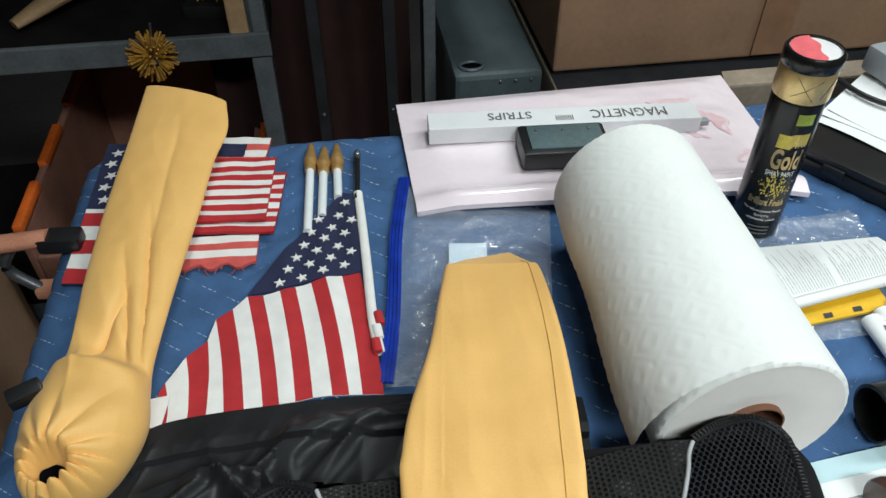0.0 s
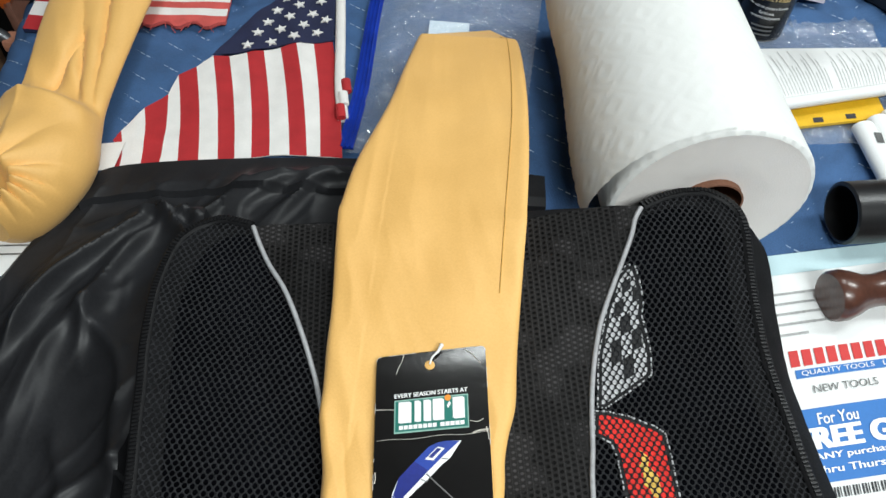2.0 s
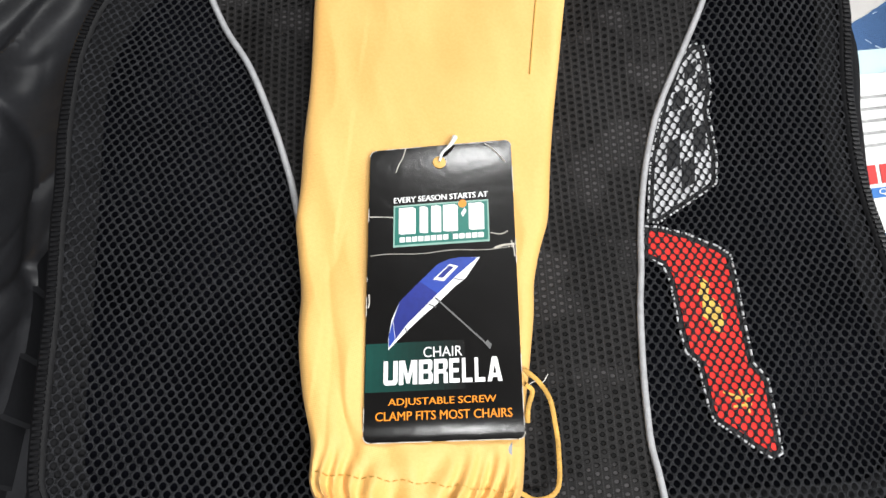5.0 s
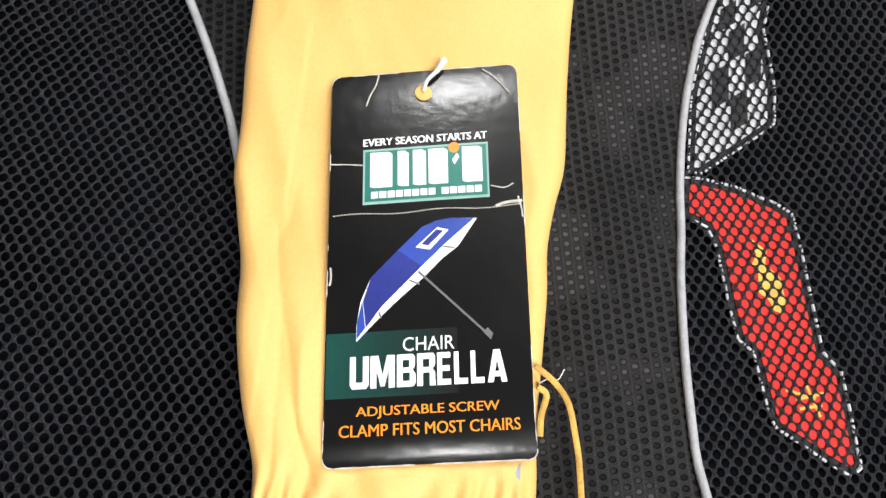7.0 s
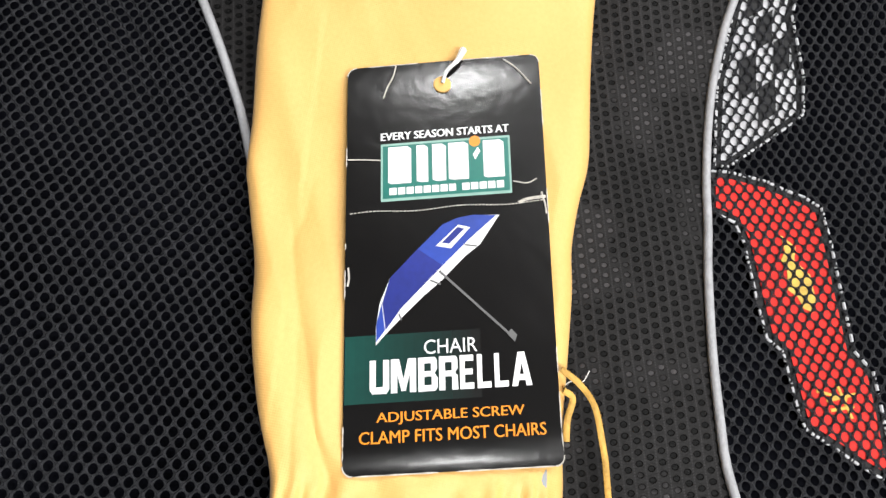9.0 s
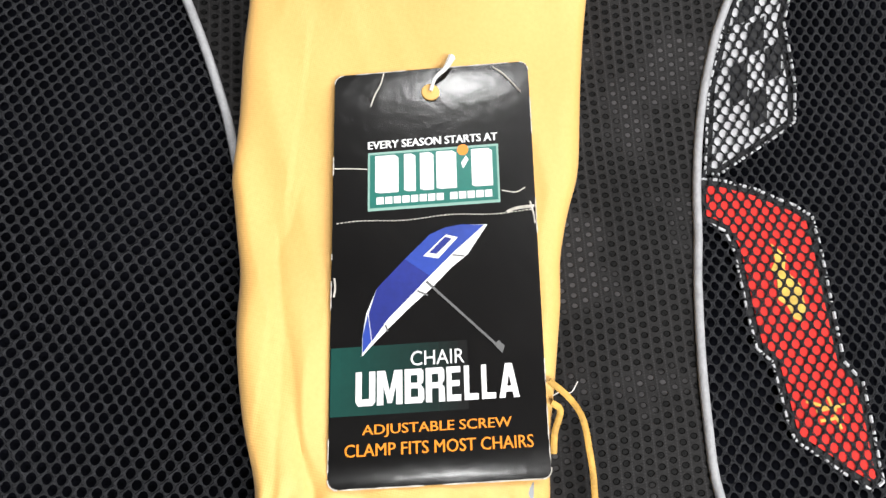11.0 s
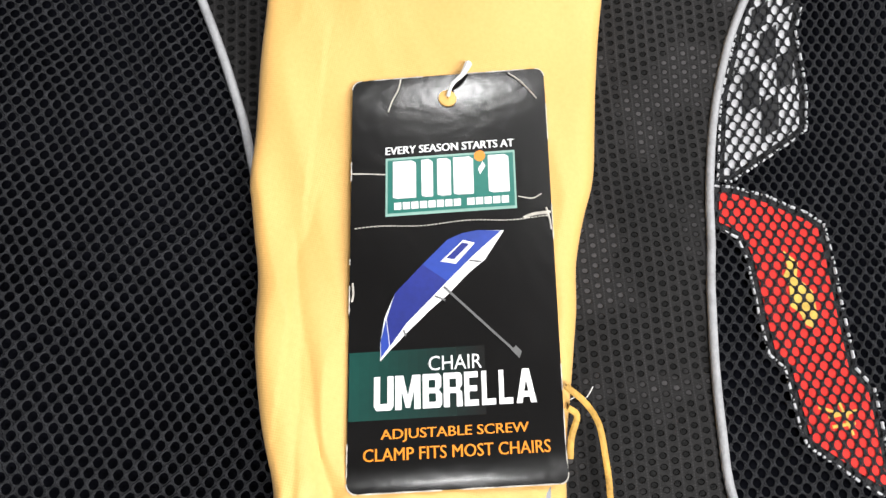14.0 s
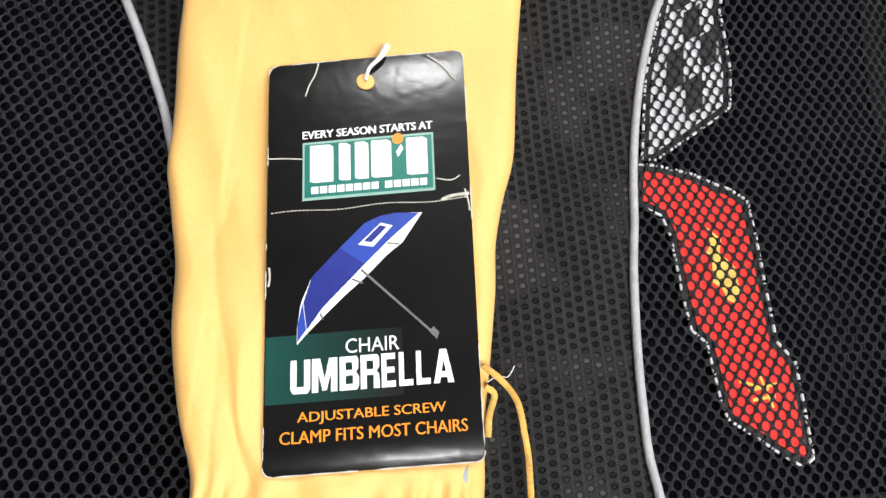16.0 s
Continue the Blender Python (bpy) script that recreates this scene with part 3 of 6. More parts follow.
            outer += [p, ((p[0] + q[0]) / 2, (p[1] + q[1]) / 2)]
        for j in range(-120, 120):
            for i in range(-90, 90):
                lx, ly = (i + 0.5 * (j % 2)) * a_, j * b_
                x, y = 0.06 + lx * c - ly * s, 0.15 + lx * s + ly * c
                x += 0.0016 * wob(x, y, 25, 7.0)
                y += 0.0016 * wob(x, y, 25, 8.0)
                if not inside(x, y, poly):
                    continue
                base = len(verts)
                for k, (ox, oy) in enumerate(outer):
                    ang = math.atan2(oy, ox)
                    ix, iy = 0.33 * a_ * math.cos(ang), 0.565 * b_ * math.sin(ang)
                    for qx, qy, dz in ((ox, oy, 0.0003), (ix, iy, -0.0001)):
                        px, py = x + qx * c - qy * s, y + qx * s + qy * c
                        verts.append((px, py, bag_z(px, py) + 0.0001 + dz))
                for k in range(12):
                    m = (k + 1) % 12
                    faces.append((base + 2 * k, base + 2 * m, base + 2 * m + 1, base + 2 * k + 1))
        add(name, mesh_of(name, verts, faces, NET), t, "black hexagonal netting", "stuff")

    lint = [(x, y, bag_z(x, y) + 0.003) for x, y in [(0.0862, 0.0779), (0.0893, 0.0799), (0.0924, 0.0798), (0.0945, 0.0834)]]
    add("stray_thread", mesh_of("stray_thread", *tube(curve(lint, 14), 0.00018, 5), FLAG_WHITE), t, "white stray thread")

    # piping and zips
    for p in (pl, pr):
        add("piping", mesh_of("piping", *tube([(x, y, bag_z(x, y) + 0.0020) for x, y in p], 0.0016, 8), PIPING), t, "pale grey reflective piping")
    for p in (lr, rr + near[:6]):
        z = add("zip", mesh_of("zip", *tube([(x, y, bag_z(x, y) + 0.0005) for x, y in p], 0.0034, 8, 0.5), ZIP), t, "black coil zip")
        teeth = []
        path = [Vector((x, y, bag_z(x, y) + 0.0024)) for x, y in p]
        for k in range(len(path) - 1):
            d = path[k + 1] - path[k]
            m = max(2, int(d.length / 0.0021))
            for i in range(m):
                q = path[k] + d * (i / m)
                e = d.normalized()
                r = e.cross(Vector((0, 0, 1)))
                mt = Matrix(((r.x, e.x, 0, q.x), (r.y, e.y, 0, q.y), (0, 0, 1, q.z), (0, 0, 0, 1)))
                teeth.append(box(-0.0017, -0.0006, -0.0008, 0.0017, 0.0006, 0.0006, mt))
        add("zip_teeth", mesh_of("zip_teeth", *joined(*teeth), ZIP_TOOTH, smooth=False), z, "small black zip teeth", "stuff")
    return t


def slab_ring(rim, width):
    """A strip of cloth just inside the rim."""
    inner = [((x - 0.065) * (1 - width / 0.17) + 0.065, (y - 0.155) * (1 - width / 0.17) + 0.155) for x, y in rim]
    vs = [(x, y, bag_z(x, y) - 0.001) for x, y in rim] + [(x, y, bag_z(x, y) - 0.0030) for x, y in inner]
    n = len(rim)
    return vs, [(i, (i + 1) % n, (i + 1) % n + n, i + n) for i in range(n)]


ZIP_TOOTH = material("zip_tooth", (0.009, 0.009, 0.010), 0.4, 0.2, 200, 900, 0.1, spec=0.25)


def dashes(poly, lift, length, gap, r):
    """Short stitches along a closed outline on the bag."""
    pieces, left = [], 0.0
    for i in range(len(poly)):
        a, b = Vector(poly[i]), Vector(poly[(i + 1) % len(poly)])
        d, s = (b - a).length, 0.0
        while s + length < d:
            p, q = a.lerp(b, s / d), a.lerp(b, (s + length) / d)
            pieces.append(tube([(p.x, p.y, bag_z(p.x, p.y) + lift), (q.x, q.y, bag_z(q.x, q.y) + lift)], r, 5))
            s += length + gap
    return joined(*pieces)


def draped(outline, lift, step=0.003):
    """A thin patch that follows the bag's face inside an outline."""
    bm = bmesh.new()
    f = bm.faces.new([bm.verts.new((x, y, 0)) for x, y in outline])
    bmesh.ops.triangulate(bm, faces=[f])
    for _ in range(5):
        long = [e for e in bm.edges if e.calc_length() > step * 1.2]
        if long:
            bmesh.ops.subdivide_edges(bm, edges=long, cuts=1)
            bmesh.ops.triangulate(bm, faces=bm.faces[:])
    for v in bm.verts:
        v.co.z = bag_z(v.co.x, v.co.y) + lift
    bm.normal_update()
    bm.verts.index_update()
    out = [tuple(v.co) for v in bm.verts], [tuple(v.index for v in f.verts) for f in bm.faces]
    bm.free()
    return out


def bag_patches(t):
    red = [(0.1370, 0.1580), (0.1440, 0.1580), (0.1580, 0.1560), (0.1710, 0.1520), (0.1770, 0.1480), (0.1790, 0.1360), (0.1810, 0.1180), (0.1840, 0.0980), (0.1900, 0.0920), (0.1920, 0.0780), (0.1940, 0.0610), (0.1900, 0.0580), (0.1820, 0.0620), (0.1660, 0.0710), (0.1640, 0.0750), (0.1600, 0.0960), (0.1550, 0.1000), (0.1520, 0.1130), (0.1490, 0.1330), (0.1460, 0.1400), (0.1370, 0.1430)]
    p = add("red_patch", mesh_of("red_patch", *draped(red, -0.0010), BLACK_PATCH), t, "red banner patch stitched under the netting")
    add("red_field", mesh_of("red_field", *draped(inset(red, 0.0024), -0.0004), RED_PATCH), p)
    add("border_stitching", mesh_of("border_stitching", *dashes(red, -0.0004, 0.0026, 0.0010, 0.00055), WHITE_PATCH), p, "white stitched border", "stuff")
    add("gold_emblem", mesh_of("gold_emblem", *draped([(0.1620, 0.1370), (0.1670, 0.1330), (0.1660, 0.1280), (0.1710, 0.1230), (0.1720, 0.1150), (0.1710, 0.1100), (0.1680, 0.1110), (0.1660, 0.1150), (0.1630, 0.1170), (0.1630, 0.1240), (0.1610, 0.1270), (0.1630, 0.1310)], -0.0001), GOLD_PATCH), p, "gold embroidered emblem")
    for a, b in (((0.1700, 0.0840), (0.1800, 0.0820)), ((0.1730, 0.0810), (0.1830, 0.0840)), ((0.1770, 0.0870), (0.1810, 0.0760)), ((0.1740, 0.0780), (0.1820, 0.0800))):
        add("gold_mark", mesh_of("gold_mark", *tube([(*a, bag_z(*a) - 0.0008), (*b, bag_z(*b) - 0.0008)], 0.0008, 6), GOLD_PATCH), p)
    edge = [(0.1500, 0.2390), (0.1560, 0.2470), (0.1610, 0.2480), (0.1640, 0.2390), (0.1670, 0.2260), (0.1660, 0.2180), (0.1680, 0.2100), (0.1710, 0.1960), (0.1710, 0.1820), (0.1670, 0.1780), (0.1440, 0.1600), (0.1390, 0.1600), (0.1400, 0.1920), (0.1450, 0.2210)]
    c = add("checkered_patch", mesh_of("checkered_patch", *draped(edge, -0.0015), BLACK_PATCH), t, "black and white checkered flag patch")
    add("border_stitching", mesh_of("border_stitching", *dashes(edge, -0.0004, 0.0026, 0.0010, 0.00055), WHITE_PATCH), c, "white stitched border", "stuff")
    field = inset(edge, 0.0024)
    add("white_field", mesh_of("white_field", *draped(field, -0.0010), WHITE_PATCH), c, "white embroidered field")
    # black checks: foot corner, width, height, each leaning up to the side
    for x, y, wide, high in ((0.1538, 0.2298, 0.0049, 0.0066), (0.1602, 0.2249, 0.0046, 0.0081), (0.1494, 0.2155, 0.0056, 0.0083), (0.1530, 0.2041, 0.0060, 0.0115), (0.1598, 0.1950, 0.0058, 0.0128), (0.1474, 0.1849, 0.0059, 0.0144), (0.1544, 0.1766, 0.0060, 0.0133)):
        quad = [(x, y + high), (x + wide, y + high + 0.72 * wide), (x + wide + 0.0003, y + 0.72 * wide), (x + 0.0002, y)]
        add("black_check", mesh_of("black_check", *draped(quad, -0.0006), BLACK_PATCH), c)



# ---- yellow sleeve on the bag ----
SLEEVE_L = [(0.0087, 0.0210), (0.0037, 0.0300), (0.0020, 0.0450), (-0.0040, 0.0630), (-0.0090, 0.0850), (-0.0110, 0.1040), (-0.0142, 0.1180), (-0.0165, 0.1280), (-0.0180, 0.1350), (-0.0186, 0.1500), (-0.0208, 0.1760), (-0.0222, 0.2050), (-0.0257, 0.2400), (-0.0286, 0.2700), (-0.0281, 0.2830), (-0.0240, 0.3240), (-0.0110, 0.3860), (-0.0040, 0.4500), (0.0013, 0.4990), (0.0044, 0.5080), (0.0160, 0.5210)]
SLEEVE_R = [(0.0713, 0.0210), (0.0830, 0.0300), (0.0848, 0.0450), (0.0840, 0.0630), (0.0850, 0.0850), (0.0856, 0.1040), (0.0852, 0.1180), (0.0861, 0.1280), (0.0872, 0.1350), (0.0900, 0.1500), (0.0900, 0.1760), (0.0908, 0.2050), (0.0920, 0.2400), (0.0930, 0.2700), (0.0932, 0.2830), (0.0942, 0.3240), (0.0942, 0.3860), (0.0920, 0.4500), (0.0882, 0.4990), (0.0830, 0.5120), (0.0655, 0.5380)]


SLEEVE_LIFT = 0.0115


def sleeve_base(x, y):
    """Height on which the front sleeve lies: the bag, then sloping down to the table."""
    if y < 0.27:
        return bag_z(x, y) + 0.0015
    k = min(1.0, ((y - 0.27) / 0.27) ** 1.35)
    return (bag_z(x, 0.27) + 0.0015) * (1 - k) + 0.780 * k + 0.006 * math.sin(math.pi * k) * (1 - k)


def sleeve():
    t = thing("umbrella_sleeve", "yellow nylon umbrella sleeve with gathered end on a black bag", "umbrella cover", "umbrella sleeves")
    sl, sr = curve(SLEEVE_L, 150), curve(SLEEVE_R, 150)

    def top(u, v):
        k = min(149.999, v * 150)
        i = int(k)
        a, b = sl[i].lerp(sl[i + 1], k - i), sr[i].lerp(sr[i + 1], k - i)
        p = a.lerp(b, u)
        e = 1 - abs(2 * u - 1) ** 24
        h = 0.0022 * e + 0.0010 * (1 - abs(2 * u - 1) ** 60)
        h += 0.0010 * e * wob(p.x, p.y, 26, 1.0) + 0.0003 * e * ridge(p.x * 1.6 + 0.25 * p.y, p.y * 0.3, 40, 2.0)
        low = math.exp(-((v - 0.15) / 0.12) ** 2)
        h += low * e * (0.0010 * ridge(u * 1.0 + 0.15 * math.sin(v * 9), v * 0.6, 5.5, 17.0) + 0.0005 * math.sin(u * 40 + v * 30))
        for c0, lean, wd, dp, v0, v1 in ((0.20, -0.35, 0.022, 0.0022, 0.07, 0.34), (0.06, 0.55, 0.018, 0.0018, 0.06, 0.22), (0.27, -0.9, 0.016, 0.0018, 0.03, 0.20), (0.14, 0.2, 0.014, 0.0016, 0.02, 0.14),
                                         (0.93, -0.3, 0.012, 0.0016, 0.05, 0.30), (0.10, 0.8, 0.020, 0.0012, 0.24, 0.42)):
            if v0 < v < v1:
                h -= 0.42 * dp * e * math.sin(math.pi * (v - v0) / (v1 - v0)) * math.exp(-abs((u - c0 - lean * (v - v0) - 0.012 * math.sin(v * 45)) / wd))
        g = max(0.0, 1 - v / 0.11)
        h += g * 0.0030 * math.sin(u * 62 + 7 * math.sin(u * 7) + 2 * math.sin(v * 40)) * e + g * 0.003 * math.sin(u * 27 + 1)
        y = p.y + g * 0.0012 * math.sin(u * 47)
        z = sleeve_base(p.x, p.y) + SLEEVE_LIFT * min(1.0, 0.25 + (1 - v) * 9) + max(0.0004, h)
        tv = (p.y - 0.049) / 0.130
        tu = (p.x - 0.0212 + 0.0114 * tv) / 0.062
        out = 0.062 * max(0.0, -tu, tu - 1) + 0.130 * max(0.0, -tv, tv - 1)
        if out < 0.02:
            z = min(z, tag_at(min(1, max(0, tu)), min(1, max(0, tv))).z - 0.0016 + 0.3 * out)
        return p.x, y, z
    body = add("sleeve_cloth", mesh_of("sleeve_cloth", *sheet(top, 120, 210, 0.009), YELLOW), t)
    seam = [Vector(top(0.885, 0.57 + k * 0.0040)) + Vector((0, 0, 0.0004)) for k in range(98)]
    add("side_seam", mesh_of("side_seam", *tube(seam, 0.00035, 6), SEAM), body, "stitched side seam")
    hem = []
    for k in range(26):
        p, q = top(0.03 + k * 0.036, 0.062), top(0.03 + k * 0.036 + 0.022, 0.062)
        hem.append(tube([(p[0], p[1], p[2] + 0.0003), (q[0], q[1], q[2] + 0.0003)], 0.00018, 5))
    add("hem_stitching", mesh_of("hem_stitching", *joined(*hem), SEAM), body, "", "stuff")
    cord = curve([(0.0820, 0.0800, 0.8330), (0.0880, 0.0760, 0.8320), (0.0940, 0.0710, 0.8260), (0.0970, 0.0620, 0.8230), (0.0990, 0.0520, 0.8210), (0.0990, 0.0370, 0.8210), (0.0910, 0.0320, 0.8220), (0.0830, 0.0340, 0.8250)], 40)
    add("drawstring", mesh_of("drawstring", *tube(cord, 0.0010, 7, 0.5), CORD), t, "thin yellow drawstring")
    loop = curve([(0.0830, 0.0740, 0.8320), (0.0860, 0.0720, 0.8310), (0.0850, 0.0660, 0.8290), (0.0850, 0.0600, 0.8280)], 20)
    add("drawstring", mesh_of("drawstring", *tube(loop, 0.0010, 7, 0.5), CORD), t, "thin yellow drawstring")
    add("care_label", mesh_of("care_label", *sheet(lambda u, v: (0.0750 + 0.0042 * u, 0.0440 + 0.0090 * v, 0.8285 + 0.001 * math.sin(3 * v)), 3, 6, 0.0004), GREY_PLASTIC), t, "small grey sewn label")


CORD = material("ochre_drawcord", (0.60, 0.34, 0.07), 0.7, 0.3, 200, 900, 0.3)
SEAM = material("ochre_thread", (0.55, 0.32, 0.07), 0.8)


# ---- hang tag ----
TAG = [Vector((0.0220, 0.0450)), Vector((0.0840, 0.0530)), Vector((0.0710, 0.1830)), Vector((0.0100, 0.1690))]


def tag_at(u, v, lift=0.0):
    p = (TAG[0] * (1 - u) + TAG[1] * u) * (1 - v) + (TAG[3] * (1 - u) + TAG[2] * u) * v
    z = 0.8302 + 0.0092 * v + 0.0010 * u * (1 - u) + 0.0026 * max(0.0, 1 - v / 0.09) ** 2 - 0.0008 * max(0.0, 1 - (1 - v) / 0.12) ** 2 - 0.0008 * (1 - v) * u
    return Vector((p.x, p.y, z + lift))


def hang_tag():
    t = thing("hang_tag", "worn black printed cardboard hang tag lying on a yellow sleeve", "tag")
    r = 0.045
    out = []
    for cx, cy, a0 in ((1 - r, r * 0.5, -90), (1 - r, 1 - r * 0.5, 0), (r, 1 - r * 0.5, 90), (r, r * 0.5, 180)):
        for k in range(6):
            a = radians(a0 + 18 * k)
            out.append((cx + r * math.cos(a), cy + r * 0.5 * math.sin(a)))

    def card_pt(u, v, lift=0.0):
        # the unit square with rounded corners
        ru, rv = r, r * 0.5
        if v < rv:
            s = 1 - math.sqrt(max(0, 1 - (1 - v / rv) ** 2))
        elif v > 1 - rv:
            s = 1 - math.sqrt(max(0, 1 - (1 - (1 - v) / rv) ** 2))
        else:
            s = 0
        return tag_at(s * ru + u * (1 - 2 * s * ru), v, lift)
    rows = [0, 0.003, 0.008, 0.015, 0.0225] + [0.0225 + 0.955 * k / 30 for k in range(1, 31)] + [0.985, 0.992, 0.997, 1.0]
    card = add("card", mesh_of("card", *sheet(lambda u, v: card_pt(u, rows[round(v * (len(rows) - 1))]), 40, len(rows) - 1, 0.0005), CARD), t)
    rim = [tag_at(u, v, -0.0002) + Vector((0, 0, 0.0)) for u, v in out]
    for k, (s0, n) in enumerate(((0, 5), (6, 5), (12, 5), (18, 5))):
        add("worn_corner", mesh_of("worn_corner", *tube(rim[s0:s0 + n + 1], 0.00026, 6), PAPER_EDGE), card, "whitened worn card corner")
    for (u0, v0), (u1, v1) in (((0.0, 0.03), (0.0, 0.11)), ((0.0, 0.40), (0.0, 0.47)), ((0.0, 0.52), (0.0, 0.535)), ((0.0, 0.73), (0.0, 0.78)), ((0.05, 0.0), (0.42, 0.0)), ((0.5, 0.0), (0.95, 0.0)), ((1.0, 0.03), (1.0, 0.16)), ((1.0, 0.2), (1.0, 0.26)), ((1.0, 0.55), (1.0, 0.64)), ((1.0, 0.8), (1.0, 0.9)), ((0.1, 1.0), (0.36, 1.0)), ((0.55, 1.0), (0.9, 1.0))):
        add("worn_edge", mesh_of("worn_edge", *tube([tag_at(u0 + (u1 - u0) * k / 8, v0 + (v1 - v0) * k / 8, -0.0001) for k in range(9)], lambda q: 0.00008 + 0.00018 * abs(math.sin(q * 9)), 6), PAPER_EDGE), card)

    def pl(lift):
        return lambda u, v: tag_at(u, v, lift)
    a, b, c = pl(0.00012), pl(0.00022), pl(0.00032)

    def fine(u0, u1, v0, v1, place, n=8):
        return sheet(lambda u, v: place(u0 + (u1 - u0) * u, v0 + (v1 - v0) * v), n, 4)
    add("logo_border", mesh_of("logo_border", *fine(0.168, 0.822, 0.633, 0.782, a), SAGE), card)
    logo = add("logo_panel", mesh_of("logo_panel", *fine(0.178, 0.812, 0.640, 0.776, b), GREEN), card, "green logo panel with plain white blocks")
    for u0, u1 in ((0.204, 0.318), (0.345, 0.402), (0.424, 0.492), (0.505, 0.606), (0.682, 0.788)):
        patch_on("logo_block", logo, c, [(u0, 0.680), (u0 + 0.02, 0.676), (u1, 0.676), (u1, 0.765), (u1 - 0.02, 0.772), (u0, 0.772)], WHITE_INK)
    patch_on("logo_dot", logo, c, [(0.640 + 0.029 * math.cos(k * 0.5236), 0.772 + 0.0145 * math.sin(k * 0.5236)) for k in range(12)], ORANGE_INK)
    patch_on("logo_dot", logo, c, [(0.630, 0.738), (0.640, 0.724), (0.668, 0.745), (0.655, 0.757)], WHITE_INK)
    x = 0.21
    for w in (0.042,) * 8 + (0.0,) + (0.0435,) * 5:
        if w:
            patch_on("logo_block", logo, c, rect(x, x + w - 0.007, 0.648, 0.666), WHITE_INK)
        x += w or 0.025
    print_on("slogan", card, b, "EVERY SEASON STARTS AT", (0.167, 0.82, 0.791, 0.811), WHITE_INK, 0.003)
    for k, m in enumerate(GREENS):
        add("green_band", mesh_of("green_band", *fine(0.004 + 0.045 * k, 0.049 + 0.045 * k, 0.157, 0.311, a, 3), m), card)
    print_on("lettering", card, b, "CHAIR", (0.369, 0.619, 0.2600, 0.2930), WHITE_INK)
    block_letters("lettering", card, b, "UMBRELLA", (0.118, 0.882, 0.177, 0.253), WHITE_INK)
    print_on("lettering", card, b, "ADJUSTABLE SCREW", (0.148, 0.83, 0.1075, 0.136), ORANGE_INK, 0.0018)
    print_on("lettering", card, b, "CLAMP FITS MOST CHAIRS", (0.071, 0.928, 0.0680, 0.0955), ORANGE_INK, 0.0014)
    rim_line = [(0.751, 0.580), (0.650, 0.511), (0.572, 0.483), (0.463, 0.432), (0.370, 0.395), (0.266, 0.348), (0.186, 0.309), (0.146, 0.288)]
    crown = [(0.146, 0.330), (0.164, 0.386), (0.213, 0.444), (0.318, 0.496), (0.467, 0.565), (0.540, 0.579), (0.618, 0.584)]
    pic = patch_on("umbrella_picture", card, b, rim_line + crown, WHITE_INK, "printed picture of a blue and white umbrella")
    patch_on("canopy", pic, c, [(0.464, 0.465), (0.344, 0.408), (0.266, 0.371), (0.191, 0.321), (0.175, 0.385), (0.213, 0.444), (0.318, 0.496), (0.345, 0.509)], BLUE_INK)
    patch_on("canopy", pic, c, [(0.735, 0.5795), (0.588, 0.521), (0.464, 0.465), (0.345, 0.509), (0.467, 0.565), (0.540, 0.579), (0.618, 0.584)], BLUE_INK_LIGHT)
    patch_on("canopy", pic, c, [(0.148, 0.295), (0.188, 0.321), (0.172, 0.385), (0.148, 0.335)], BLUE_INK_LIGHT)
    patch_on("logo_block", pic, pl(0.00042), [(0.433, 0.513), (0.506, 0.505), (0.603, 0.553), (0.545, 0.562)], WHITE_INK)
    patch_on("logo_bar", pic, pl(0.00050), [(0.462, 0.520), (0.498, 0.516), (0.575, 0.551), (0.540, 0.556)], BLUE_INK)
    for u0, v0, u1, v1, w in ((0.443, 0.450, 0.775, 0.291, 0.004), (0.57, 0.51, 0.63, 0.505, 0.003), (0.25, 0.355, 0.262, 0.340, 0.003), (0.40, 0.43, 0.45, 0.418, 0.003)):
        patch_on("shaft", pic, pl(0.00040), [(u0, v0), (u0 + w * 2, v0 + w), (u1 + w * 2, v1 + w), (u1, v1)], GREY_INK)
    patch_on("clamp_print", pic, c, [(0.762, 0.296), (0.785, 0.306), (0.812, 0.292), (0.80, 0.276)], GREY_INK)
    # perforated tear line and creases
    dash = [tube([tag_at(u, 0.607 + 0.003 * math.sin(u * 14), 0.0004), tag_at(u + 0.012, 0.607 + 0.003 * math.sin(u * 14), 0.0004)], 0.00018, 5) for u in [0.02 + 0.0185 * k for k in range(52)]]
    add("tear_line", mesh_of("tear_line", *joined(*dash), PAPER_EDGE), card, "white perforated tear line", "stuff")
    for pts, w in (([(0.005, 0.748), (0.08, 0.745), (0.165, 0.740)], 0.0002), ([(0.245, 0.995), (0.23, 0.965), (0.20, 0.935), (0.18, 0.905)], 0.00025), ([(0.81, 0.99), (0.87, 0.965), (0.95, 0.915)], 0.00022), ([(0.83, 0.662), (0.9, 0.655), (0.95, 0.665)], 0.0002),
                   ([(0.97, 0.63), (0.985, 0.60), (0.99, 0.575)], 0.0003), ([(0.012, 0.43), (0.018, 0.45), (0.014, 0.475)], 0.0003), ([(0.85, 0.607), (0.90, 0.615), (0.99, 0.618)], 0.0005)):
        add("crease", mesh_of("crease", *tube([tag_at(p.x, p.y, 0.0003) for p in curve([(s[0], s[1], 0) for s in pts], 10)], w, 5), PAPER_EDGE), card)
    hole = tag_at(0.483, 0.931, 0.0004)
    add("punched_hole", mesh_of("punched_hole", *lathe([(0.0001, 0.0003), (0.0022, 0.0003), (0.0028, 0.0002), (0.0029, -0.0002)], 20, Matrix.Translation(hole)), YELLOW), card, "punched hole showing yellow cloth")
